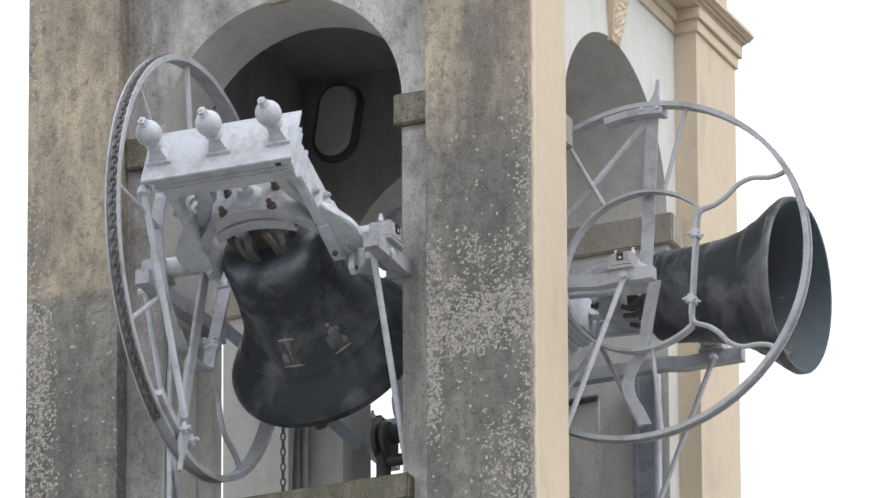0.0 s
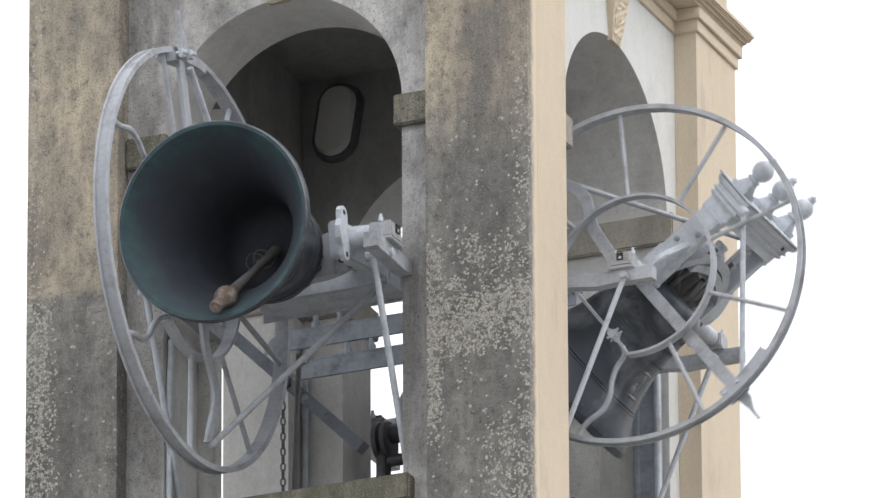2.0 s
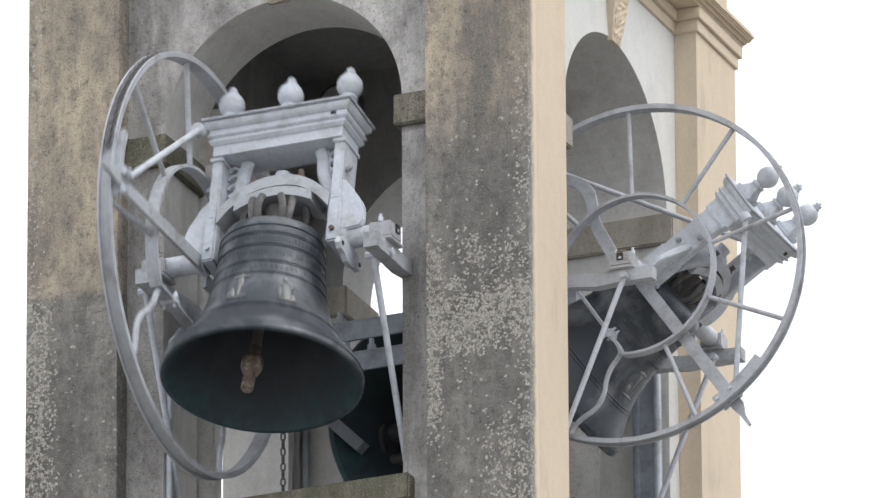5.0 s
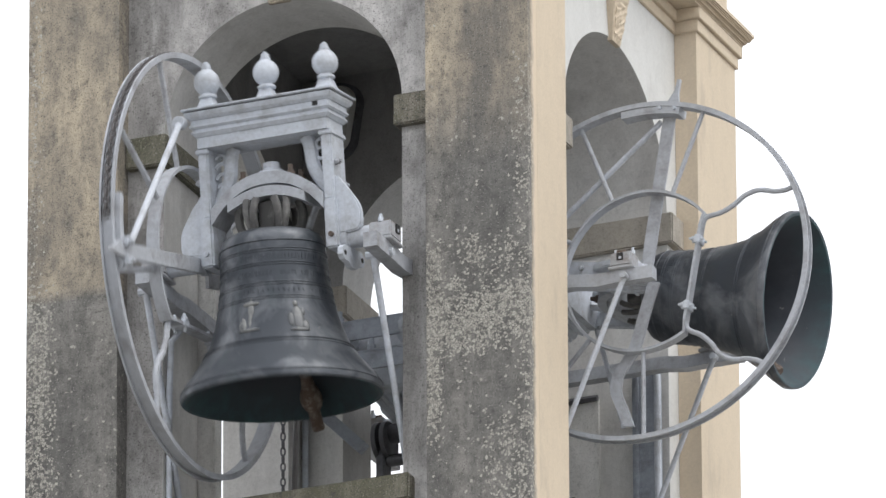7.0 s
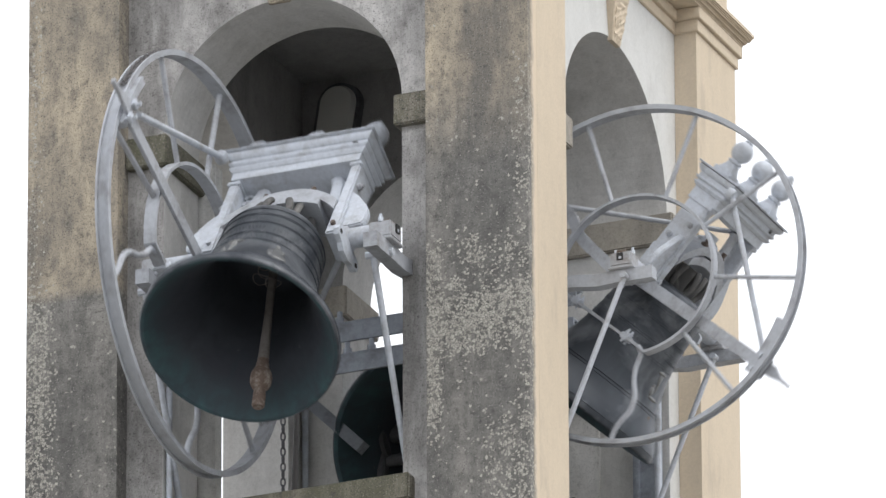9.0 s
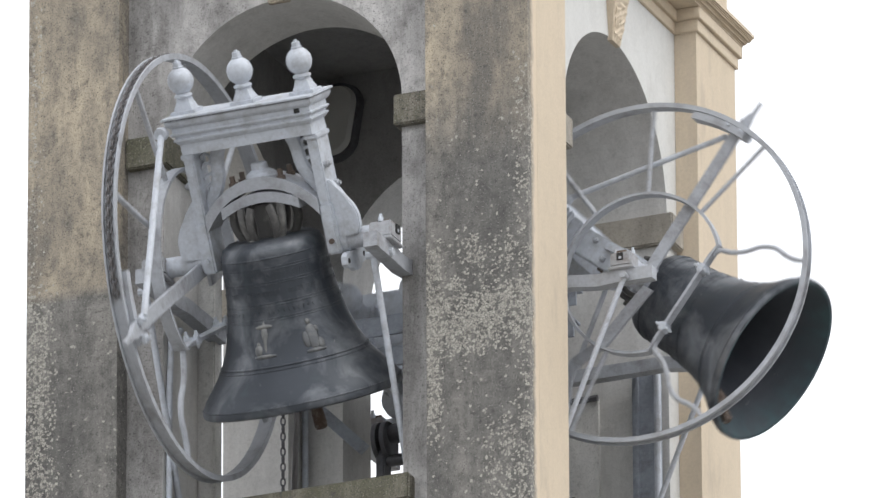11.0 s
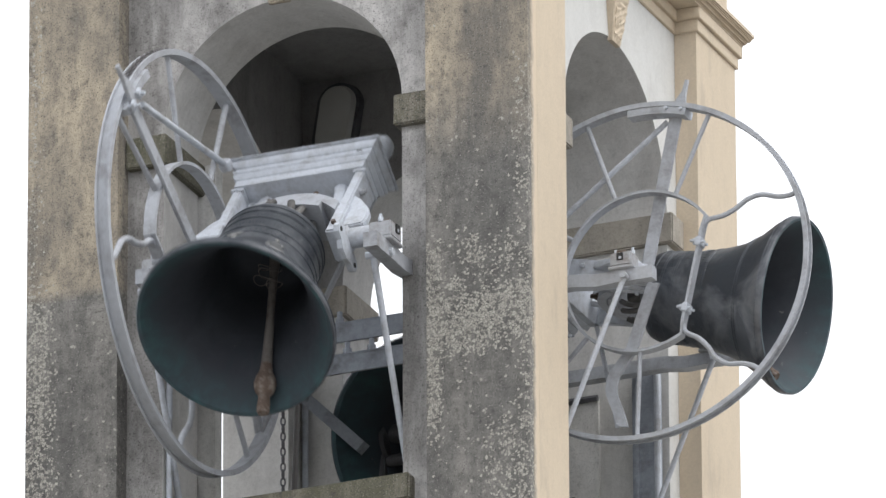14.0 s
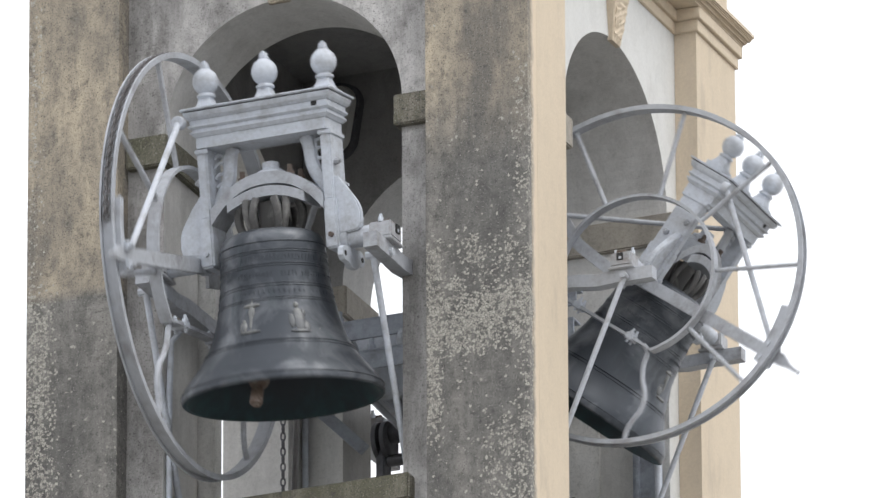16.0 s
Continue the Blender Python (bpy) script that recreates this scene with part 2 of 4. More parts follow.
def rod(bm, points, r=0.01, seg=10, flat=1.0):
    """A round bar along points; flat squeezes it into a strip."""
    pts = [Vector(p) for p in points]
    rings, last = [], None
    for i, p in enumerate(pts):
        t = (pts[min(i + 1, len(pts) - 1)] - pts[max(i - 1, 0)]).normalized()
        if last is None:
            side = t.cross(Vector((1, 0, 0)) if abs(t.x) < 0.9 else Vector((0, 0, 1))).normalized()
        else:
            side = (last - t * last.dot(t)).normalized()
        last = side
        up = t.cross(side)
        rings.append([bm.verts.new(p + (side * math.cos(2 * math.pi * k / seg) + up * math.sin(2 * math.pi * k / seg) * flat) * r) for k in range(seg)])
    for a, b in zip(rings, rings[1:]):
        for k in range(seg):
            bm.faces.new((a[k], a[(k + 1) % seg], b[(k + 1) % seg], b[k]))
    bm.faces.new(list(reversed(rings[0])))
    bm.faces.new(rings[-1])


def sweep(bm, points, sections, closed=False):
    """Joins cross-sections (lists of local offsets as vectors) placed at points."""
    rings = [[bm.verts.new(Vector(p) + Vector(o)) for o in s] for p, s in zip(points, sections)]
    k = len(rings[0])
    pairs = list(zip(rings, rings[1:])) + ([(rings[-1], rings[0])] if closed else [])
    for a, b in pairs:
        for i in range(k):
            bm.faces.new((a[i], a[(i + 1) % k], b[(i + 1) % k], b[i]))
    if not closed:
        bm.faces.new(list(reversed(rings[0])))
        bm.faces.new(rings[-1])


def moulded(bm, levels):
    """A beam whose half length and half depth change from height to height."""
    rings = [[bm.verts.new((sx * hx, sy * hy, z)) for sx, sy in ((-1, -1), (1, -1), (1, 1), (-1, 1))] for z, hx, hy in levels]
    for a, b in zip(rings, rings[1:]):
        for i in range(4):
            bm.faces.new((a[i], a[(i + 1) % 4], b[(i + 1) % 4], b[i]))
    bm.faces.new(list(reversed(rings[0])))
    bm.faces.new(rings[-1])


def ring_band(bm, x0, x1, r0, r1, seg=72, arc=None):
    """A flat hoop round the x axis; arc: from and to, degrees from up towards -y."""
    a0, a1 = arc or (0, 360)
    n = max(3, int(seg * abs(a1 - a0) / 360))
    pts, secs = [], []
    for i in range(n if not arc else n + 1):
        a = radians(a0 + (a1 - a0) * i / n)
        d = Vector((0, -math.sin(a), math.cos(a)))
        pts.append((0, 0, 0))
        secs.append([Vector((x0, 0, 0)) + d * r0, Vector((x1, 0, 0)) + d * r0, Vector((x1, 0, 0)) + d * r1, Vector((x0, 0, 0)) + d * r1])
    sweep(bm, pts, secs, closed=not arc)


def plate(bm, outline, x0, x1):
    """A plate cut to an outline in y and z, from x0 to x1."""
    a = [bm.verts.new((x0, y, z)) for y, z in outline]
    b = [bm.verts.new((x1, y, z)) for y, z in outline]
    bm.faces.new(a)
    bm.faces.new(list(reversed(b)))
    for i in range(len(a)):
        j = (i + 1) % len(a)
        bm.faces.new((a[j], a[i], b[i], b[j]))


def part(name, bm, material, parent=None, label="", smooth=False, k=1.0):
    if k != 1.0:
        bmesh.ops.scale(bm, vec=(k, k, k), verts=bm.verts[:])
    bmesh.ops.recalc_face_normals(bm, faces=bm.faces[:])
    me = bpy.data.meshes.new(name)
    bm.to_mesh(me)
    bm.free()
    me.materials.append(material)
    if smooth:
        for p in me.polygons:
            p.use_smooth = True
        me.set_sharp_from_angle(angle=radians(38))
    ob = new(name, me)
    if parent:
        ob.parent = parent
    if label:
        tagged(ob, label)
    return ob


def made(fn, *args, **kw):
    bm = bmesh.new()
    fn(bm, *args, **kw)
    return bm


def thing(name, m, label, category, group=""):
    ob = new(name)
    ob.empty_display_size = 0.1
    ob.matrix_basis = m
    return tagged(ob, label, category, group)


# ---- the tower ----
TX, TY, TOP, DEEP, THICK = 2.224, 2.312, 21.60, 0.10, 0.30
SPRING, SILL = 20.61, 18.95


def side_map(side):
    """Maps (along the wall from its own left corner seen from outside, inward depth, height) into the world."""
    if side == "south":
        return lambda u, d, z: Vector((-TX + u, d, z)), TX
    if side == "east":
        return lambda u, d, z: Vector((-d, u, z)), TY
    if side == "north":
        return lambda u, d, z: Vector((-u, TY - d, z)), TX
    return lambda u, d, z: Vector((-TX + d, TY - u, z)), TY


def wbox(bm, f, u0, u1, d0, d1, z0, z1, bevel=0.0):
    a, b = f(u0, d0, z0), f(u1, d1, z1)
    box(bm, min(a.x, b.x), max(a.x, b.x), min(a.y, b.y), max(a.y, b.y), z0, z1, None, bevel)


def arch_wall(bm, f, u0, u1, z0, z1, c, r, d0, d1, SPRING, seg=40):
    arc = [(c + r * math.cos(math.pi - math.pi * i / seg), SPRING + r * math.sin(math.pi * i / seg)) for i in range(seg + 1)]

    # painted light inside: pale plaster up to the spring, shaded plaster above
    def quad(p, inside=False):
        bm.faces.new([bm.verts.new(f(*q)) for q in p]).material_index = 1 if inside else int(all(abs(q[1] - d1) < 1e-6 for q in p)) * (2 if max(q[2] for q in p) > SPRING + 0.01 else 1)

    for d in (d0, d1):
        quad([(u0, d, z0), (u1, d, z0), (u1, d, SILL), (u0, d, SILL)])
        quad([(u0, d, SILL), (c - r, d, SILL), (c - r, d, SPRING), (u0, d, SPRING)])
        quad([(c + r, d, SILL), (u1, d, SILL), (u1, d, SPRING), (c + r, d, SPRING)])
        quad([(u0, d, SPRING), (c - r, d, SPRING), (c - r, d, z1), (u0, d, z1)])
        quad([(c + r, d, SPRING), (u1, d, SPRING), (u1, d, z1), (c + r, d, z1)])
        for (ua, za), (ub, zb) in zip(arc, arc[1:]):
            quad([(ua, d, za), (ub, d, zb), (ub, d, z1), (ua, d, z1)])
    ring = [(c - r, SILL), *arc, (c + r, SILL)]
    for (ua, za), (ub, zb) in zip(ring, ring[1:] + ring[:1]):
        quad([(ua, d0, za), (ub, d0, zb), (ub, d1, zb), (ua, d1, za)], True)
    for (ua, za, ub, zb) in ((u0, z0, u1, z0), (u1, z0, u1, z1), (u1, z1, u0, z1), (u0, z1, u0, z0)):
        quad([(ua, d0, za), (ub, d0, zb), (ub, d1, zb), (ua, d1, za)])
    bmesh.ops.remove_doubles(bm, verts=bm.verts[:], dist=1e-5)


def tower_wall(side, c, r, panel, pil, wid, label, spring=SPRING, stone=None, thick=THICK):
    f, width = side_map(side)
    in0, in1 = (DEEP, width - DEEP) if side in ("south", "north") else (DEEP + THICK, width - DEEP - THICK)
    bm = bmesh.new()
    arch_wall(bm, f, in0, in1, 0.0, TOP, c, r, DEEP, DEEP + thick, spring)
    wall = part("wall_" + side, bm, panel)
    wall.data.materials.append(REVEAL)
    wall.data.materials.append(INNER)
    tagged(wall, label, "wall", kind="structure")
    # the slabs below are the plinth, the corner pilasters and the mouldings of this side
    g0, g1 = {"south": (0, 0), "east": (DEEP - 0.001, 0), "north": (DEEP, 0), "west": (DEEP, DEEP)}[side]
    for u0, u1 in ((g0, wid[0]), (width - wid[1], width - g1)):
        part("pilaster", made(wbox, f, u0, u1, 0.0, DEEP - 0.001, 0.0, 21.492, 0.0006), pil, wall)
    for u0, u1 in ((wid[0] + 0.003, c - r + 0.025), (c + r - 0.025, width - wid[1] - 0.003)):
        part("impost", made(wbox, f, u0, u1, DEEP - 0.035, DEEP + thick + 0.02, spring - 0.13, spring + 0.005, 0.006), stone or pil, wall)
    part("window_sill", made(wbox, f, c - r - 0.05, c + r + 0.05, DEEP - 0.06, DEEP + thick + 0.03, SILL - 0.11, SILL + 0.004, 0.008), STONE, wall, "mossy stone sill")
    # keystone leaning out towards its top, its face carved in rough leaves
    bm = bmesh.new()
    kz, kc, rnd = spring + r - 0.018, c - 0.012, random.Random(7)
    rows = []
    for j in range(21):
        v = j / 20
        h, d0 = 0.045 + 0.040 * v, DEEP - 0.017 - 0.040 * v
        cut = [(-h, DEEP + 0.006), (-h, d0 + 0.004), (-h + 0.004, d0), (-h + 0.012, d0)]
        cut += [(h * 0.8 * (i / 3.5 - 1), d0 + 0.002 - rnd.uniform(0, 0.012) * (1 if 0 < j < 20 else 0)) for i in range(8)]
        cut += [(h - 0.012, d0), (h - 0.004, d0), (h, d0 + 0.004), (h, DEEP + 0.006)]
        rows.append([bm.verts.new(f(kc + q, d, kz + 0.30 * v)) for q, d in cut])
    for p, q in zip(rows, rows[1:]):
        for i in range(len(p)):
            k = (i + 1) % len(p)
            bm.faces.new((p[i], p[k], q[k], q[i]))
    bm.faces.new(rows[0]), bm.faces.new(list(reversed(rows[-1])))
    part("keystone", bm, pil, wall, "carved keystone over the arch")
    # architrave of two fascias, broken forward over the pilasters
    for i, (z0, z1, out) in enumerate(((21.492, 21.545, 0.012), (21.545, 21.597, 0.026))):
        for u0, u1, d in ((g0 - (0 if g0 else out), wid[0] + out, 0), (width - wid[1] - out, width - g1 + (0 if g1 else out), 0), (wid[0] + out + 0.002, width - wid[1] - out - 0.002, DEEP)):
            part("fascia", made(wbox, f, u0, u1, d - out, DEEP - 0.001 if d == 0 else DEEP + 0.05, z0, z1, 0.003), pil, wall)
    return wall


tower_wall("south", TX - 1.125, 0.53, FRONT_PANEL, FRONT_PILASTER, (0.408, 0.449), "sooty grey plastered belfry wall with arched opening", SPRING, STONE, 0.345)
tower_wall("east", 1.19, 0.57, SIDE_PANEL, SIDE_PILASTER, (0.409, 0.445), "white plastered belfry wall with arched opening", 20.632, SIDE_IMPOST, 0.46)
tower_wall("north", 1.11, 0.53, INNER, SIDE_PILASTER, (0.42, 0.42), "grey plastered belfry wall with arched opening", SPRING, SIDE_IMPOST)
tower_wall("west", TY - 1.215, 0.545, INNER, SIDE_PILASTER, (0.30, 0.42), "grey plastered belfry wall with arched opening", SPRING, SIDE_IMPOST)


def cornice():
    bm = bmesh.new()
    for z0, z1, out in ((21.598, 21.612, 0.032), (21.612, 21.626, 0.044), (21.626, 21.64, 0.058), (21.64, 21.665, 0.066), (21.665, 21.68, 0.055)):
        box(bm, -TX - out, out, -out, TY + out, z0, z1, None, 0.006)
    ob = part("cornice", bm, SIDE_PILASTER)
    tagged(ob, "cream moulded cornice round the tower top", "cornice", kind="structure")
    bm = bmesh.new()
    box(bm, -TX + 0.02, -0.02, 0.02, TY - 0.02, 21.681, 22.9, None, 0.01)
    tagged(part("wall_attic", bm, SIDE_PILASTER), "cream plastered attic wall above the cornice", "wall", kind="structure")
    bm = bmesh.new()
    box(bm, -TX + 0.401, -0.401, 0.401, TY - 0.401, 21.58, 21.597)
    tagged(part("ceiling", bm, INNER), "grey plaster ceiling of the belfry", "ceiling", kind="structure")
    # floor is out of view; dark tone chosen to cut light bounced upward
    bm = bmesh.new()
    box(bm, -TX + 0.401, -0.401, 0.401, TY - 0.401, 18.35, 18.45)
    tagged(part("floor", bm, STONE), "stone belfry floor, kept dark to cut bounced light", "floor", kind="structure")
    bm = bmesh.new()
    bmesh.ops.create_grid(bm, x_segments=8, y_segments=8, size=2500)
    tagged(part("ground", bm, EARTH), "unseen ground round the tower, toned for bounced light", "ground", kind="structure")


cornice()


# ---- the bells ----
BELL_PARTS = ("shell", "inner_wall", "moulding", "inscription", "relief", "crown_loop", "crown_core")
WHEEL_PARTS = ("wheel", "inner_ring", "spoke", "curved_spoke", "curved_strap", "lever_strap", "horn", "clamp_plate", "clamp_bolt", "ring_clamp", "drive_chain")


def bell(name, m, k, label, ps, swell=(1.0, 1.0), ends=(0.525, 0.48), seat=((0, 0), (0, 0), 0.0, (0, 0, 0))):
    """A bell in its iron headstock with a sheave; it turns about its own x axis, its mouth swings out towards -y."""
    root = thing(name, m, label, "bell", "swinging bells")
    sit_bell, sit_head, sit_finial, sit_wheel = seat

    def P(n, bm, mat, par=root, lab="", smooth=True):
        """Shifts the bell, the headstock and the slightly skewed sheave off the pivot to fit the camera's view."""
        if n in BELL_PARTS:
            bmesh.ops.translate(bm, vec=(sit_bell[0], 0, sit_bell[1]), verts=bm.verts[:])
        elif n in WHEEL_PARTS:
            for v in bm.verts:
                v.co = (v.co.x + sit_wheel[2] * v.co.z, v.co.y + sit_wheel[0], v.co.z + sit_wheel[1])
        elif n not in ("journal", "clapper", "clapper_ball", "binding_wire"):
            bmesh.ops.translate(bm, vec=(sit_head[0], 0, sit_head[1] + (sit_finial if n == "finial" else 0.0)), verts=bm.verts[:])
        return part("bolt" if n == "clamp_bolt" else n, bm, mat, par, lab, smooth, k)

    outer = [(0.0, 0.062), (0.12, 0.063), (0.172, 0.058), (0.198, 0.042), (0.210, 0.015), (0.214, -0.03), (0.217, -0.10), (0.224, -0.17), (0.235, -0.24),
             (0.251, -0.31), (0.272, -0.375), (0.298, -0.43), (0.329, -0.478), (0.362, -0.520), (0.388, -0.553), (0.403, -0.580), (0.409, -0.600), (0.408, -0.612), (0.402, -0.618)]
    inner = [(0.402, -0.618), (0.388, -0.616), (0.366, -0.58), (0.335, -0.535), (0.295, -0.47), (0.255, -0.40), (0.222, -0.31), (0.200, -0.20), (0.188, -0.09), (0.178, -0.04), (0.165, -0.005), (0.13, 0.018), (0.07, 0.028), (0.0, 0.03)]
    outer = [(r * swell[0] * 1.012, 0.012 + z * swell[1]) for r, z in outer]
    inner = [(r * swell[0] * 1.012, 0.012 + z * swell[1]) for r, z in inner]
    shell = P("shell", made(lathe, outer, 72), BRONZE)
    P("inner_wall", made(lathe, inner, 72), INSIDE, shell, "inside of the bell, shade in its colour, green at the lip")
    bm = bmesh.new()
    lines = ((-0.004, 0.0035), (-0.040, 0.0022), (-0.050, 0.0022), (-0.098, 0.0022), (-0.108, 0.0022), (-0.182, 0.0024), (-0.193, 0.0024), (-0.243, 0.0022), (-0.253, 0.0022),
             (-0.432, 0.0045), (-0.446, 0.0028), (-0.585, 0.0035))
    bell_r = lambda z: float(np.interp(-z, [-q[1] for q in outer[1:]], [q[0] for q in outer[1:]]))
    for z, w in lines:
        z = 0.012 + z * swell[1]
        r = bell_r(z) + w * 0.2
        pts = [(r * math.cos(a), r * math.sin(a), z) for a in [2 * math.pi * i / 72 for i in range(72)]]
        secs = []
        for i in range(72):
            a = 2 * math.pi * i / 72
            d = Vector((math.cos(a), math.sin(a), 0))
            secs.append([d * w * math.cos(q) + Vector((0, 0, w * math.sin(q))) for q in [math.pi / 3 * j for j in range(6)]])
        sweep(bm, pts, secs, True)
    P("moulding", bm, BRONZE, shell)
    # worn lettering in two bands, past reading, and a garland under the shoulder
    bm, rnd = bmesh.new(), random.Random(3)
    for zc, h, count in ((-0.074, 0.026, 92), (-0.145, 0.028, 96), (-0.219, 0.020, 70)):
        zc = 0.012 + zc * swell[1]
        r = bell_r(zc)
        for i in range(count):
            if rnd.random() < 0.16:
                continue
            a, w, hh = 2 * math.pi * i / count, rnd.uniform(0.0022, 0.0045), h * rnd.uniform(0.3, 0.5)
            box(bm, -w, w, -0.0014, 0.0022, -hh, hh, Matrix.Rotation(a, 4, "Z") @ Matrix.Translation((0, -r, zc)) @ Matrix.Rotation(rnd.uniform(-0.3, 0.3), 4, "Y"))
    tagged(P("inscription", bm, BRONZE, shell, "worn raised band of lettering", False), kind="stuff")
    # low relief on the waist: a cross with a kneeling figure, a robed figure
    figures = ((-92, ((0.0, -0.31, 0.008, 0.072), (0.0, -0.272, 0.038, 0.009), (0.0, -0.300, 0.014, 0.030), (-0.032, -0.362, 0.017, 0.026), (-0.030, -0.338, 0.008, 0.009), (0.0, -0.388, 0.050, 0.008))),
               (-49, ((0.0, -0.345, 0.026, 0.056), (-0.004, -0.282, 0.011, 0.013), (0.022, -0.318, 0.011, 0.016), (-0.030, -0.352, 0.014, 0.034), (0.028, -0.375, 0.016, 0.024), (0.0, -0.398, 0.044, 0.009))),
               (40, ((0.0, -0.33, 0.03, 0.05), (0.0, -0.27, 0.012, 0.013))))
    for ang, lumps in figures:
        bm = bmesh.new()
        for x, z, w, h in lumps:
            z = 0.012 + z * swell[1]
            slope = math.atan2(bell_r(z - 0.02) - bell_r(z + 0.02), 0.04)
            vs = bmesh.ops.create_uvsphere(bm, u_segments=12, v_segments=8, radius=1.0)["verts"]
            m4 = Matrix.Rotation(radians(ang + 90) + x / bell_r(z), 4, "Z") @ Matrix.Translation((0, -bell_r(z), z)) @ Matrix.Rotation(-slope, 4, "X") @ Matrix.Diagonal((w, 0.007, h, 1))
            bmesh.ops.transform(bm, matrix=m4, verts=vs)
        P("relief", bm, WORN, shell, "worn pale relief")
    # crown loops
    for i in range(6):
        a = math.pi / 3 * i + 0.22
        d, t = Vector((math.cos(a), math.sin(a), 0)), Vector((-math.sin(a), math.cos(a), 0))
        bm = bmesh.new()
        for side in (-1, 1):
            pts = [d * (0.098 + 0.034 * math.sin(math.pi * q * 0.8)) + t * side * (0.010 + 0.016 * q ** 1.6) + Vector((0, 0, 0.058 + 0.150 * q)) for q in [j / 7 for j in range(8)]]
            rod(bm, pts, 0.0135, 8, 1.25)
        bmesh.ops.create_uvsphere(bm, u_segments=10, v_segments=6, radius=0.026, matrix=Matrix.Translation(d * 0.104 + Vector((0, 0, 0.066))))
        P("crown_loop", bm, CANON, shell, "pale bronze crown loop")
    P("crown_core", made(lathe, [(0, 0.05), (0.05, 0.05), (0.045, 0.12), (0.05, 0.21), (0, 0.215)], 16), CANON, shell)
    # headstock
    bm = bmesh.new()
    moulded(bm, [(0.462, 0.286, 0.084), (0.508, 0.286, 0.084), (0.510, 0.292, 0.090), (0.518, 0.298, 0.096), (0.524, 0.304, 0.101), (0.530, 0.304, 0.101), (0.531, 0.297, 0.094), (0.541, 0.297, 0.094),
                 (0.543, 0.303, 0.099), (0.550, 0.310, 0.106), (0.556, 0.310, 0.106), (0.557, 0.303, 0.099), (0.578, 0.303, 0.099), (0.580, 0.309, 0.106), (0.590, 0.317, 0.116), (0.602, 0.322, 0.121), (0.610, 0.322, 0.121)])
    beam = P("headstock_beam", bm, PAINT, root, "pale grey moulded cast-iron beam", False)
    bm = bmesh.new()
    box(bm, -0.332, 0.332, -0.134, 0.134, 0.6145, 0.624, None, 0.003)
    P("cover_plate", bm, PAINT, beam, "", False)
    # solid dark strip in place of the shaded gap below the cover plate
    P("seam", made(box, -0.318, 0.318, -0.117, 0.117, 0.6105, 0.6143), IRON, beam, "dark strip painting the shade of the gap under the plate", False)
    # black box for the shade in the socket; the beam is not hollowed
    P("socket", made(box, 0.235, 0.259, -0.1005, -0.094, 0.558, 0.577), BLACK, beam, "black inset painting the shade in a square socket", False)
    for x in (-0.262, 0.0, 0.262):
        bm = bmesh.new()
        box(bm, -0.053, 0.053, -0.053, 0.053, 0.6245, 0.650, None, 0.003)
        lathe(bm, [(0.056, 0.649), (0.055, 0.656), (0.047, 0.668), (0.039, 0.684), (0.034, 0.698), (0, 0.699)], 4, Matrix.Rotation(math.pi / 4, 4, "Z"))
        lathe(bm, [(0, 0.69), (0.026, 0.692), (0.028, 0.698), (0.036, 0.701), (0.038, 0.706), (0.036, 0.712), (0.028, 0.716)]
              + [(0.0535 * math.sin(q), 0.768 - 0.056 * math.cos(q)) for q in [0.55 + j * 0.23 for j in range(10)]] + [(0.012, 0.826), (0, 0.826)], 24)
        lathe(bm, [(0, 0.820), (0.024, 0.820), (0.0245, 0.827), (0.019, 0.828), (0.0185, 0.846), (0.009, 0.847), (0.008, 0.855), (0, 0.856)], 6)
        bmesh.ops.translate(bm, vec=(x, 0, 0), verts=bm.verts[:])
        P("finial", bm, PAINT, beam, "pale grey ball finial")
    for s in (-1, 1):
        bm = bmesh.new()
        box(bm, min(s * 0.249, s * 0.294), max(s * 0.249, s * 0.294), -0.07, 0.07, 0.17, 0.461, None, 0.006)
        box(bm, min(s * 0.243, s * 0.300), max(s * 0.243, s * 0.300), -0.078, 0.078, 0.44, 0.4615, None, 0.004)
        box(bm, min(s * 0.246, s * 0.302), max(s * 0.246, s * 0.302), -0.076, 0.076, -0.035, 0.175, None, 0.008)
        leg = P("headstock_leg", bm, PAINT, root, "", False)
        bm = bmesh.new()
        pr = [(0.285, 0.265), (0.302, 0.27), (0.335, 0.225), (0.385, 0.15), (0.398, 0.11), (0.398, 0.055), (0.385, 0.030), (0.285, 0.020)]
        for y0, y1 in ((-0.055, -0.02),):
            a = [bm.verts.new((s * x, y0, z)) for x, z in pr]
            b = [bm.verts.new((s * x, y1, z)) for x, z in pr]
            bm.faces.new(a), bm.faces.new(list(reversed(b)))
            for i in range(len(a)):
                bm.faces.new((a[i], a[(i + 1) % len(a)], b[(i + 1) % len(a)], b[i]))
        bmesh.ops.bevel(bm, geom=bm.edges[:], offset=0.006, segments=2, affect="EDGES")
        P("gusset", bm, PAINT, leg, "", False)
        bm = bmesh.new()
        lathe(bm, [(0, 0.30), (0.055, 0.30), (0.056, 0.33), (0.043, 0.336), (0.042, ends[(s + 1) // 2] - 0.01), (0.030, ends[(s + 1) // 2]), (0, ends[(s + 1) // 2])], 24, Matrix.Rotation(s * math.pi / 2, 4, "Y"))
        P("journal", bm, PAINT, leg, "", True)
        if s > 0:
            bm = bmesh.new()
            plate(bm, [(-0.09, -0.035), (0.085, -0.035), (0.105, -0.05), (0.108, -0.075), (0.092, -0.094), (0.05, -0.10), (0.02, -0.118), (-0.03, -0.118), (-0.06, -0.10), (-0.10, -0.096), (-0.118, -0.078), (-0.112, -0.048)], 0.312, 0.336)
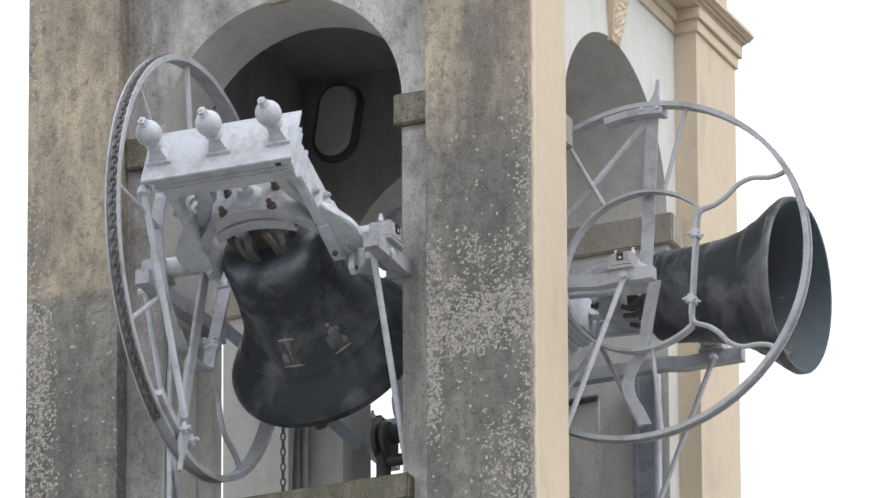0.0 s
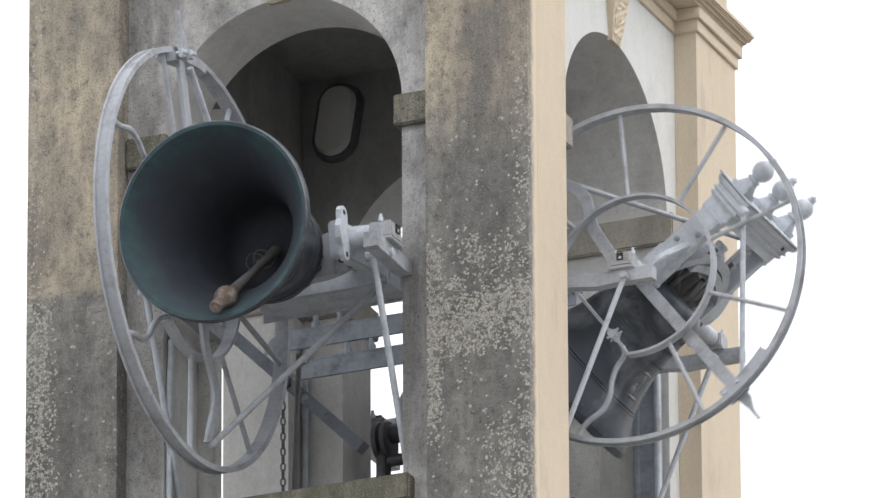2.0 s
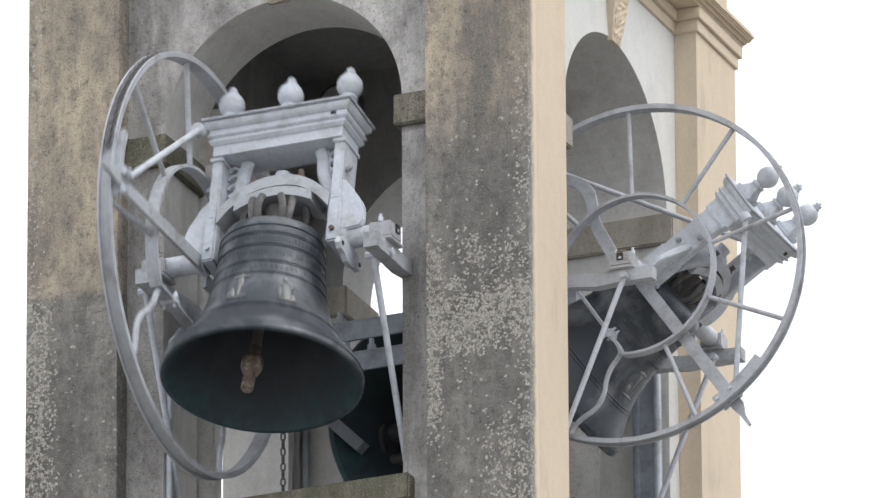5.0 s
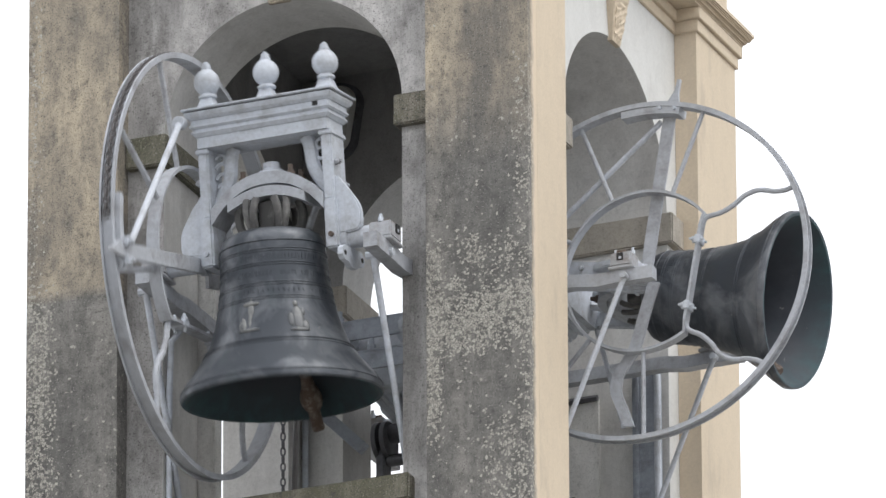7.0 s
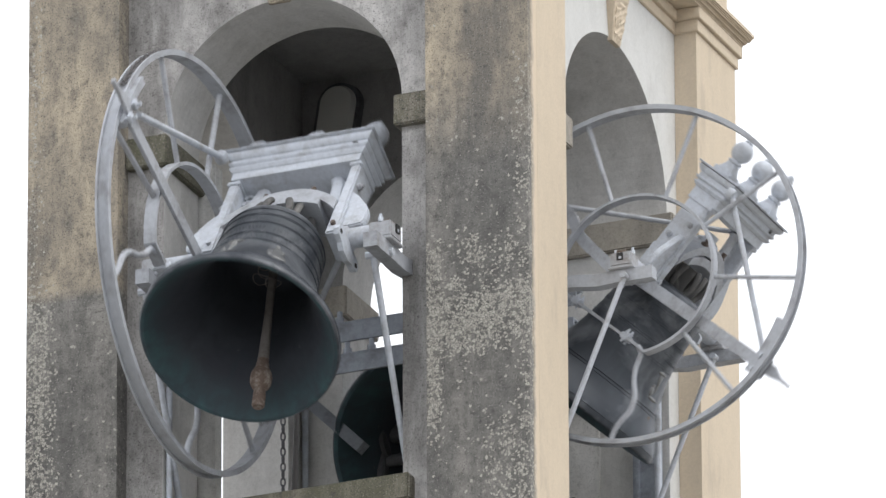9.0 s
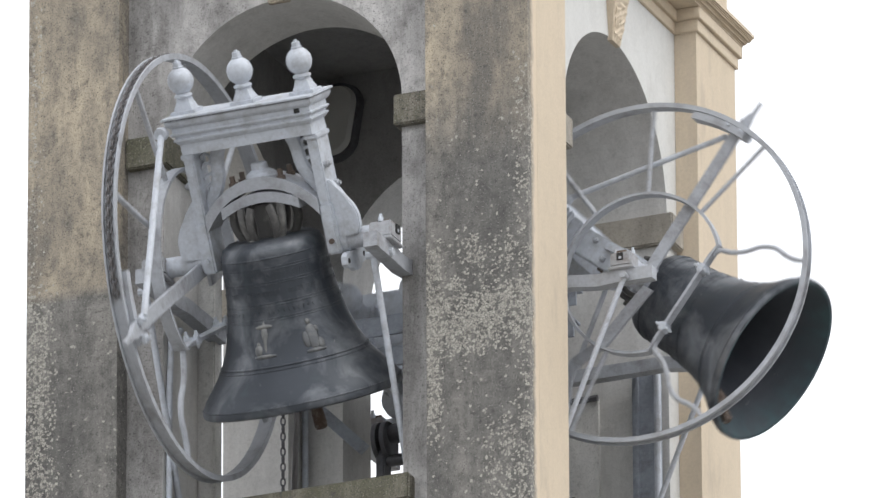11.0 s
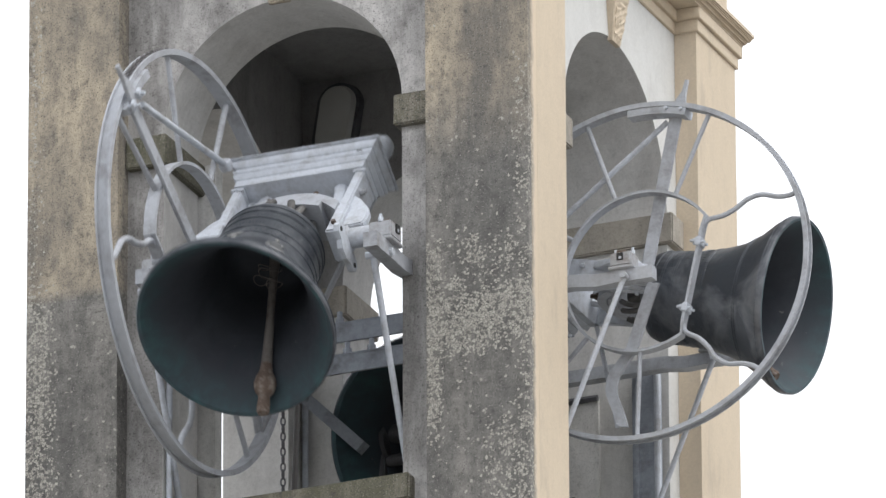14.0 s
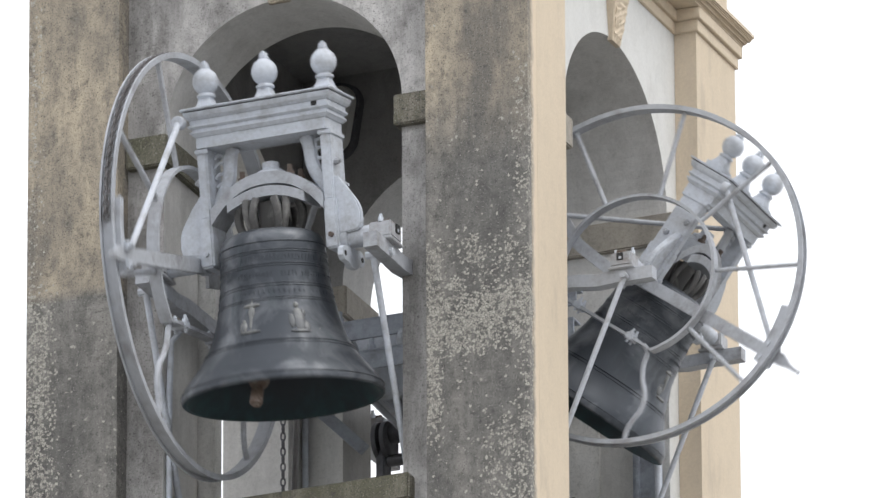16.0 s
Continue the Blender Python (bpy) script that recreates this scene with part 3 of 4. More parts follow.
            lug = P("lug", bm, PAINT, leg, "", False)
            # black discs paint the shade in the two bolt holes
            for y in (-0.092, 0.083):
                P("bolt_hole_shade", made(lathe, [(0, 0.336), (0.011, 0.336), (0.011, 0.338), (0, 0.338)], 10, pose(0, y, -0.068, 0, 90, 0)), BLACK, lug)
        for y, z in ((-0.035, 0.33), (0.03, 0.24), (-0.03, 0.13)):
            bm = bmesh.new()
            lathe(bm, [(0, 0.29), (0.015, 0.29), (0.015, 0.312), (0.008, 0.313), (0.008, 0.322), (0, 0.322)], 8, pose(0, y, z, 0, 90 * s, 0))
            P("bolt", bm, OLD_PAINT, leg)
        # scrolled openwork between leg and beam
        bm = bmesh.new()
        curve = [(s * x, 0, z) for x, z in smooth_line([(0.160, 0.462), (0.172, 0.43), (0.178, 0.39), (0.182, 0.35), (0.196, 0.31), (0.222, 0.265), (0.245, 0.22)])]
        rod(bm, curve, 0.019, 8, 1.6)
        for zc, rr in ((0.425, 0.02), (0.385, 0.023), (0.342, 0.02), (0.305, 0.016)):
            rod(bm, [(s * (0.222 + rr * math.cos(q)), 0, zc + rr * math.sin(q)) for q in [j * 0.55 for j in range(10)]], 0.007, 6)
        P("scroll", bm, PAINT, leg, "", True)
        for y in (-0.076, 0.076):
            bm = bmesh.new()
            lathe(bm, [(0, -0.014), (0.011, -0.014), (0.011, 0.014), (0, 0.014)], 8, pose(s * 0.275, y, 0.02, 90))
            P("bolt", bm, RUSTY if s > 0 else PAINT, leg)
    # arched yoke over the crown
    bm = bmesh.new()
    pts, secs = [], []
    for i in range(19):
        x = -0.248 + 0.496 * i / 18
        top = 0.325 - 0.125 * (abs(x) / 0.248) ** 2.2
        bot = 0.274 - 0.140 * (abs(x) / 0.248) ** 2.4
        pts.append((x, 0, 0))
        secs.append([Vector((0, -0.078, bot)), Vector((0, -0.078, top)), Vector((0, 0.078, top)), Vector((0, 0.078, bot))])
    sweep(bm, pts, secs)
    yoke = P("yoke", bm, OLD_PAINT, root, "", False)
    P("yoke_boss", made(lathe, [(0, 0.28), (0.07, 0.30), (0.06, 0.335), (0.035, 0.35), (0.034, 0.375), (0.022, 0.379), (0.0, 0.365)], 16), PAINT, yoke)
    bm = bmesh.new()
    sweep(bm, [(x, 0, 0) for x in [-0.17 + 0.34 * i / 12 for i in range(13)]], [[Vector((0, y, 0.264 - 1.6 * x * x + dz)) for y, dz in ((-0.086, -0.042), (-0.086, 0.0), (0.086, 0.0), (0.086, -0.042))] for x in [-0.17 + 0.34 * i / 12 for i in range(13)]])
    P("packing_plate", bm, OLD_PAINT, yoke, "cracked pale paint on packing plate", False)
    for x in (-0.105, 0.105):
        for y in (-0.055, 0.055):
            bm = bmesh.new()
            lathe(bm, [(0, 0.25), (0.02, 0.25), (0.02, 0.30), (0.012, 0.302), (0.012, 0.328), (0, 0.33)], 8, pose(x, y, 0.015))
            P("bolt", bm, RUSTY, yoke, "rusty bolt")
    # sheave
    X = -0.357
    bm = bmesh.new()
    trough = [(-0.03, 0.852), (0.03, 0.852), (0.03, 0.876), (0.022, 0.876), (0.022, 0.862), (-0.022, 0.862), (-0.022, 0.876), (-0.03, 0.876)]
    sweep(bm, [(0, 0, 0.006)] * 96, [[Vector((X + u, -r * math.sin(a), r * math.cos(a))) for u, r in trough] for a in [2 * math.pi * i / 96 for i in range(96)]], True)
    wheel = P("wheel", bm, OLD_PAINT, root, "large pale grey iron sheave")
    bm = bmesh.new()
    at = lambda a, r: (X, -r * math.sin(radians(a)), r * math.cos(radians(a)))
    bend = math.degrees(math.acos(0.27 / 0.405))
    loop = [at(a, 0.405) for a in np.linspace(-(180 - bend), 180 - bend, 48)]
    ends = [(X, y, -0.262) for y in np.linspace(-0.24, 0.24, 9)]
    allp = loop + ends
    secs = []
    for i, p in enumerate(allp):
        q = Vector((0, p[1], p[2])).normalized() if i < 48 else Vector((0, 0, -1))
        secs.append([Vector((-0.026, 0, 0)), Vector((0.026, 0, 0)), Vector((0.026, 0, 0)) + q * 0.014, Vector((-0.026, 0, 0)) + q * 0.014])
    sweep(bm, allp, secs, True)
    P("inner_ring", bm, OLD_PAINT, wheel)
    for a in (-100, -58, -19, 19, 58, 102):
        P("spoke", made(rod, [at(a, 0.405), at(a, 0.855)], 0.012, 8), OLD_PAINT, wheel)
    for s in (-1, 1):
        ctrl = [(s * 0.25, -0.268), (s * 0.29, -0.29), (s * 0.315, -0.36), (s * 0.355, -0.42), (s * 0.405, -0.47), (s * 0.435, -0.54), (s * 0.43, -0.62), (s * 0.438, -0.68), (s * 0.46, -0.722)]
        P("curved_spoke", made(rod, [(X, y, z) for y, z in smooth_line(ctrl)], 0.013, 8), OLD_PAINT, wheel)
    bm = bmesh.new()
    turn = Matrix.Rotation(radians(-1), 4, "X")
    mid = smooth_line([(0.04, -0.05), (0.20, -0.025), (0.38, 0.0), (0.45, 0.032), (0.53, 0.066), (0.61, 0.062), (0.70, 0.012), (0.78, -0.03)])
    sweep(bm, [(X + 0.038, y, z) for y, z in mid], [[Vector((-0.008, 0, -0.03)), Vector((0.008, 0, -0.03)), Vector((0.008, 0, 0.03)), Vector((-0.008, 0, 0.03))] for _ in mid])
    bmesh.ops.transform(bm, matrix=turn, verts=bm.verts[:])
    P("curved_strap", bm, OLD_PAINT, wheel, "", False)
    # long brace from the curved strap to the far end of the beam, and the clamps on the flat of the inner ring
    P("long_brace", made(rod, [(X + 0.035, 0.78, -0.045), (0.278, 0.078, 0.468)], 0.013, 8), OLD_PAINT, wheel)
    for y in (-0.17, 0.17):
        bm = bmesh.new()
        box(bm, X - 0.034, X + 0.034, y - 0.022, y + 0.022, -0.285, -0.252, None, 0.004)
        for x in (X - 0.022, X + 0.022):
            rod(bm, [(x, y, -0.30), (x, y, -0.225)], 0.007, 6)
            rod(bm, [(x, y, -0.252), (x, y, -0.240)], 0.013, 6)
        P("ring_clamp", bm, PAINT, wheel, "", False)
    # lever strap, its horn, clamp and brace
    turn = Matrix.Rotation(radians(-90 - ps), 4, "X")
    bm = bmesh.new()
    box(bm, X + 0.032, X + 0.048, -0.85, 0.02, -0.032, 0.032, None, 0.003)
    bmesh.ops.transform(bm, matrix=turn, verts=bm.verts[:])
    strap = P("lever_strap", bm, OLD_PAINT, wheel, "", False)
    bm = bmesh.new()
    plate(bm, [(-0.83, -0.035), (-0.83, 0.03), (-0.90, 0.03), (-0.96, 0.0), (-1.02, -0.006), (-1.02, -0.022), (-0.95, -0.022), (-0.90, -0.03)], X + 0.049, X + 0.065)
    bmesh.ops.transform(bm, matrix=turn, verts=bm.verts[:])
    P("horn", bm, OLD_PAINT, strap, "", False)
    bm = bmesh.new()
    ring_band(bm, X - 0.026, X + 0.05, 0.815, 0.851, 96, (-ps - 16, -ps + 5))
    P("clamp_plate", bm, OLD_PAINT, strap, "", False)
    for dz in (-0.05, 0.03):
        bm = bmesh.new()
        rod(bm, [(X - 0.04, -0.84, dz), (X + 0.10, -0.84, dz)], 0.009, 8)
        box(bm, X + 0.065, X + 0.082, -0.86, -0.82, dz - 0.018, dz + 0.018, None, 0.003)
        bmesh.ops.transform(bm, matrix=turn, verts=bm.verts[:])
        P("clamp_bolt", bm, PAINT, strap)
    tip = turn @ Vector((X + 0.06, -0.80, 0.02))
    P("brace_rod", made(rod, [tip, (-0.335, -0.14, 0.565)], 0.014, 10), PAINT, wheel)
    bm = bmesh.new()
    lathe(bm, [(0, -0.02), (0.026, -0.02), (0.03, 0), (0.026, 0.02), (0, 0.02)], 12, pose(-0.335, -0.135, 0.568, 90))
    P("brace_eye", bm, PAINT, wheel)
    # drive chain lying in the groove of the big sheaves
    if swell == (1.0, 1.0):
        bm = bmesh.new()
        n = 90
        for i in range(n):
            a = radians(-62 + 150 * i / n)
            d = Vector((0, -math.sin(a), math.cos(a)))
            t = Vector((0, -math.cos(a), -math.sin(a)))
            ring = []
            for j in range(8):
                q = 2 * math.pi * j / 8
                across = Vector((0.013, 0, 0)) if i % 2 else d * 0.011
                ring.append(Vector((X, 0, 0)) + d * 0.874 + t * 0.0175 * math.cos(q) + across * math.sin(q))
            rod(bm, ring + ring[:1], 0.0045, 5)
        P("drive_chain", bm, CHAIN, wheel, "dark roller chain in the sheave groove", False)
    # clapper, hung inside the head
    bm = bmesh.new()
    lathe(bm, [(0, 0.0), (0.024, 0.0), (0.022, -0.06), (0.017, -0.12), (0.016, -0.30), (0.022, -0.50), (0.024, -0.535), (0, -0.535)], 14)
    clap = P("clapper", bm, SHANK, root, "grey iron clapper with a rusty ball")
    bm = bmesh.new()
    lathe(bm, [(0, -0.765), (0.022, -0.764), (0.027, -0.755), (0.026, -0.71), (0.024, -0.682), (0.036, -0.668), (0.044, -0.648), (0.046, -0.625), (0.041, -0.60), (0.029, -0.575), (0.022, -0.53), (0, -0.53)], 18)
    P("clapper_ball", bm, BALL, clap)
    # loose binding wire at the head of the clapper
    bm, rnd = bmesh.new(), random.Random(11)
    for i in range(4):
        c, r, lean = Vector((rnd.uniform(-0.05, 0.02), 0, -0.07 - 0.03 * i)), rnd.uniform(0.03, 0.065), rnd.uniform(-0.6, 0.6)
        rod(bm, [c + Matrix.Rotation(lean, 3, "X") @ Vector((r * math.cos(q), r * 0.8 * math.sin(q), 0.25 * r * math.sin(2 * q))) for q in [2 * math.pi * j / 18 for j in range(18)]], 0.0020, 5)
    P("binding_wire", bm, SHANK, clap, "tangle of loose binding wire")
    return root, clap


def smooth_line(ctrl, n=5):
    pts = []
    c = [Vector((*p, 0)) for p in ctrl]
    for i in range(len(c) - 1):
        p0, p1, p2, p3 = c[max(i - 1, 0)], c[i], c[i + 1], c[min(i + 2, len(c) - 1)]
        for j in range(n):
            t = j / n
            v = 0.5 * (2 * p1 + (p2 - p0) * t + (2 * p0 - 5 * p1 + 4 * p2 - p3) * t * t + (3 * p1 - p0 - 3 * p2 + p3) * t ** 3)
            pts.append((v.x, v.y))
    pts.append((c[-1].x, c[-1].y))
    return pts


AXIS = {"large": pose(-1.067, -0.101, 19.940), "small": pose(0.18, 1.035, 19.955, 0, 0, 90), "rear": pose(-1.175, 2.43, 20.15, 0, 0, 180)}
large_bell, large_clapper = bell("large_bell", AXIS["large"], 1.0, "dark bronze bell in pale grey iron headstock with wheel", -96.7, seat=((-0.011, -0.011), (0.005, -0.010), -0.012, (-0.012, -0.022, 0.023)))
small_bell, small_clapper = bell("small_bell", AXIS["small"], 0.84, "dark bronze bell swinging in pale grey headstock with wheel", -89.0, (1.05, 1.115), (0.54, 0.63), ((0.0, -0.024), (0.0, 0.004), 0.0, (0.0, -0.024, 0.0)))
rear_bell, rear_clapper = bell("rear_bell", AXIS["rear"], 1.15, "dark bronze bell at the rear opening, half hidden", -90.0)


def bearing(m, k, s, end, drop=1.0, reach=0.62):
    """A bearing block on an arm that reaches out of the opening, with a stay rod; local axes as the bell's."""
    root = thing("bearing_bracket", m, "pale grey iron bearing on a bracket arm with stay rod", "bracket", "bell bearings")
    P = lambda n, bm, mat, lab="", sm=False: part(n, bm, mat, root, lab, sm, k)
    x = s * end
    bm = bmesh.new()
    box(bm, x - 0.05, x + 0.05, -0.055, 0.055, -0.03, 0.04, None, 0.006)
    box(bm, x - 0.053, x + 0.053, -0.065, 0.065, -0.045, -0.0302, None, 0.003)
    P("bearing_block", bm, STAINED)
    # black box paints the shade in the slot; the block is solid
    P("oil_slot_shade", made(box, x + 0.0535 * s - 0.004, x + 0.0535 * s + 0.004, -0.014, 0.018, -0.002, 0.033), BLACK, "black inset painting the shade in the oil slot")
    for dx in (-0.054, 0.054):
        P("oil_plug", made(lathe, [(0, -0.004), (0.008, -0.004), (0.008, 0.004), (0, 0.004)], 8, pose(x + dx, 0.0, 0.008, 0, 90, 0)), PAINT)
    bm = bmesh.new()
    box(bm, x - 0.03, x + 0.03, -0.022, 0.03, 0.0401, 0.058, None, 0.004)
    P("grease_cap", bm, BALL, "rusty grease cap")
    for y in (-0.045, 0.045):
        P("bolt", made(lathe, [(0, 0.038), (0.012, 0.038), (0.012, 0.056), (0.007, 0.057), (0.007, 0.072), (0, 0.073)], 8, pose(x, y, 0)), PAINT, "", True)
    bm = bmesh.new()
    line = [(-0.155, -0.076), (0.04, -0.076), (0.14, -0.08), (0.20, -0.072), (0.26, -0.064), (0.28, -0.064), (reach, -0.064)]
    sweep(bm, [(x, y, z) for y, z in line], [[Vector((-0.03, 0, -0.032)), Vector((0.03, 0, -0.032)), Vector((0.03, 0, 0.032)), Vector((-0.03, 0, 0.032))] for _ in line])
    P("bracket_arm", bm, OLD_PAINT)
    P("stay_rod", made(rod, [(x - 0.045, -0.02, -0.088), (x - 0.045, 0.0, -0.13), (x - 0.045, 0.36 * drop, -0.965 * drop)], 0.0135, 10), PAINT, "", True)
    P("bolt", made(rod, [(x - 0.075, -0.02, -0.088), (x + 0.045, -0.02, -0.088)], 0.017, 8), PAINT, "", True)
    return root


SEATS = {"large": pose(-1.06, -0.112, 19.928), "small": pose(0.18, 1.035, 19.938, 0, 0, 90), "rear": AXIS["rear"]}
for key, k, ends in (("large", 1.0, (0.525, 0.48)), ("small", 0.84, (0.54, 0.63)), ("rear", 1.1, (0.525, 0.48))):
    for s, end in zip((-1, 1), ends):
        bearing(SEATS[key], k, s, end, 1.2 if key != "large" else 1.0, {"large": 0.62, "small": 1.05, "rear": 0.30}[key])


# ---- inside the belfry ----
def steel_post(x, y, z0, z1, w, mat, label, d=0.08):
    ob = thing("steel_post", pose(x, y, z0), label, "post", "bell frame posts")
    h = z1 - z0
    bm = bmesh.new()
    box(bm, -w / 2, w / 2, -d / 2, d / 2, 0, h, None, 0.006)
    box(bm, -w / 2 + 0.02, -w / 2 + 0.034, -d / 2 - 0.012, -d / 2 + 0.01, 0, h, None, 0.002)
    part("section", bm, mat, ob)
    bm = bmesh.new()
    box(bm, -w, w, -d, d, -0.012, -0.0005, None, 0.002)
    part("foot_plate", bm, mat, ob)


GREY_WOOD = plaster("weathered_grey_timber", (0.74, 0.73, 0.70), (0.50, 0.49, 0.47), 0.35, False, 0.5)
for x, y, w, mat, label in ((-1.656, 0.50, 0.139, GREY_WOOD, "weathered grey timber post beside the opening"), (-0.175, 1.70, 0.105, STEEL, "blue-grey steel post of the bell frame"), (-0.22, 0.76, 0.105, STEEL, "blue-grey steel post of the bell frame")):
    steel_post(x, y, 18.972, 20.62 if mat == GREY_WOOD else 19.95, w, mat, label)


def lamp():
    ob = thing("bulkhead_lamp", pose(-1.655, TY - 0.402, 21.365, 0, 9, 0), "oval bulkhead lamp, unlit, opal glass with black rim", "lamp")

    def oval(w, h, n=40):
        return [((w / 2) * math.cos(a), (h - w) / 2 * (1 if math.sin(a) >= 0 else -1) + (w / 2) * math.sin(a)) for a in [2 * math.pi * i / n for i in range(n)]]

    def slab(w, h, y0, y1, w2, h2):
        bm = bmesh.new()
        a = [bm.verts.new((x, y0, z)) for x, z in oval(w, h)]
        b = [bm.verts.new((x, y1, z)) for x, z in oval(w2, h2)]
        bm.faces.new(a), bm.faces.new(list(reversed(b)))
        for i in range(len(a)):
            j = (i + 1) % len(a)
            bm.faces.new((a[i], a[j], b[j], b[i]))
        return bm

    part("rim", slab(0.212, 0.362, 0.0, -0.035, 0.196, 0.346), IRON, ob, "black rim")
    part("glass", slab(0.168, 0.318, -0.0355, -0.062, 0.145, 0.295), GLASS, ob, "opal glass cover")


lamp()


def cross_beam(y, z0, z1, x0, x1, label):
    ob = thing("steel_beam", pose(x0, y, z0), label, "beam", "bell frame beams")
    w, h = x1 - x0, z1 - z0
    bm = bmesh.new()
    pr = [(0.0, 0.0), (0.0, 0.02), (0.03, h * 0.8), (0.07, h), (w, h), (w, 0.0)]
    a = [bm.verts.new((x, -0.006, z)) for x, z in pr]
    b = [bm.verts.new((x, 0.006, z)) for x, z in pr]
    bm.faces.new(a), bm.faces.new(list(reversed(b)))
    for i in range(len(a)):
        bm.faces.new((a[i], a[(i + 1) % len(a)], b[(i + 1) % len(a)], b[i]))
    part("web", bm, STEEL, ob)
    part("flange", made(box, 0.07, w, -0.006, 0.075, h + 0.0005, h + 0.012, None, 0.002), STEEL, ob)
    for x in (0.22, 0.33):
        part("bolt", made(lathe, [(0, 0.0), (0.02, 0.0), (0.02, 0.03), (0.012, 0.032), (0.012, 0.06), (0, 0.062)], 8, pose(x, 0.03, h + 0.0125)), STEEL, ob, "", True)


cross_beam(1.50, 20.185, 20.262, -1.818, -0.405, "blue-grey steel beam across the belfry")
cross_beam(1.47, 20.032, 20.108, -1.66, -0.405, "blue-grey steel channel with bolts across the belfry")


def diagonal_strut():
    ob = thing("diagonal_strut", pose(-1.80, 1.50, 20.13), "blue-grey steel strut sloping across the belfry", "strut")
    bm = bmesh.new()
    d = Vector((0.275, 0.38, -0.284))
    n = Vector((0.284, 0, 0.275)).normalized() * 0.026
    sweep(bm, [d * -0.62, d * 0.98], [[n + Vector((0, -0.03, 0)), n + Vector((0, 0.03, 0)), -n + Vector((0, 0.03, 0)), -n + Vector((0, -0.03, 0))]] * 2)
    part("bar", bm, STEEL, ob)
    for t in (0.35, 0.42):
        p = d * t
        part("bolt", made(rod, [p + Vector((0, -0.05, 0)), p + Vector((0, -0.03, 0))], 0.014, 8), STEEL, ob)


def hook():
    ob = thing("wire_hook", pose(-1.742, 1.55, 20.075), "small bent iron hook on the steel strut", "hook")
    part("bar", made(rod, [(x, 0, z) for x, z in smooth_line([(0, 0), (0.02, 0.035), (0.05, 0.055), (0.09, 0.058), (0.125, 0.05)])], 0.007, 8), IRON, ob, "", True)
    part("clip", made(box, -0.02, 0.02, -0.012, 0.012, -0.03, 0.012, None, 0.004), IRON, ob)


# the drive stands against the sky; its backlit darkness is put into the colour
def drive():
    ob = thing("bell_drive", pose(-1.487, 2.05, 19.89), "iron bell drive with flanges and shaft, backlit darkness in its colour", "machine")
    for x in (-0.05, -0.012):
        part("flange", made(lathe, [(0, 0), (0.085, 0), (0.085, 0.02), (0.03, 0.022), (0, 0.022)], 20, pose(x, 0, 0.05, 0, 90, 0)), IRON, ob, "", True)
    part("shaft", made(rod, [(0.0, 0, 0.08), (0.30, 0, 0.08)], 0.042, 16), IRON, ob, "", True)
    part("lower_shaft", made(rod, [(-0.02, 0, -0.04), (0.10, 0, -0.04)], 0.026, 12), IRON, ob, "", True)
    part("bracket", made(box, -0.045, -0.005, -0.04, 0.04, -0.935, 0.0, None, 0.006), IRON, ob)


diagonal_strut()
hook()
drive()


def sheet(name, m, outline, label):
    """An upright sheet of painted boarding, cut to an outline in x and z, with a batten along its upper edge."""
    ob = thing(name, m, label, "panel")
    bm = bmesh.new()
    a = [bm.verts.new((x, 0.0, z)) for x, z in outline]
    b = [bm.verts.new((x, 0.018, z)) for x, z in outline]
    bm.faces.new(a), bm.faces.new(list(reversed(b)))
    for i in range(len(a)):
        bm.faces.new((a[i], a[(i + 1) % len(a)], b[(i + 1) % len(a)], b[i]))
    part("board", bm, GREY_WOOD, ob)
    (x0, z0), (x1, z1) = outline[-2], outline[-1]
    part("batten", made(rod, [(x0, -0.006, z0), (x1, -0.006, z1)], 0.014, 6), IRON, ob, "dark edge batten")


sheet("side_panel", pose(-0.95, 1.742, 18.455), [(0, 0), (0.54, 0), (0.54, 1.40), (0, 1.40)], "grey board panel closing the side of the belfry")


def chain():
    ob = thing("hanging_chain", pose(-1.767, 1.575, 18.455), "dark iron chain hanging in the belfry", "chain")
    for i in range(47):
        z = 0.02 + i * 0.034
        w = [Vector((0.009 * math.cos(q), 0, 0.02 * math.sin(q))) for q in [2 * math.pi * j / 10 for j in range(11)]]
        bm = bmesh.new()
        rod(bm, w, 0.004, 6)
        bmesh.ops.transform(bm, matrix=pose(0.0, 0, z, 0, 0, 90 if i % 2 else 20), verts=bm.verts[:])
        part("link", bm, IRON, ob)


def conduit(name, pts, r, label, mat):
    ob = tagged(part(name, made(rod, pts, r, 10), mat, None, "", True), label, "pipe")
    return ob


chain()
conduit("conduit", [(-1.80, 1.885, 18.46), (-1.80, 1.885, 20.42)], 0.013, "pale grey conduit on the belfry wall", PAINT)
conduit("riser_pipe", [(-0.105, 1.64, 18.956), (-0.105, 1.64, 19.5), (-0.105, 1.64, 19.94)], 0.0145, "pale grey pipe beside the steel post", PAINT)
conduit("rope", [(-1.43, 0.9, 18.46), (-1.425, 0.9, 19.2), (-1.40, 0.9, 19.9)], 0.012, "dusty grey bell rope hanging in the belfry", CHAIN)
conduit("drain_pipe", [(-1.640, 0.13, 18.955), (-1.640, 0.13, 19.5), (-1.638, 0.14, 19.72), (-1.63, 0.22, 19.80)], 0.013, "grey pipe clipped along the opening", PAINT)


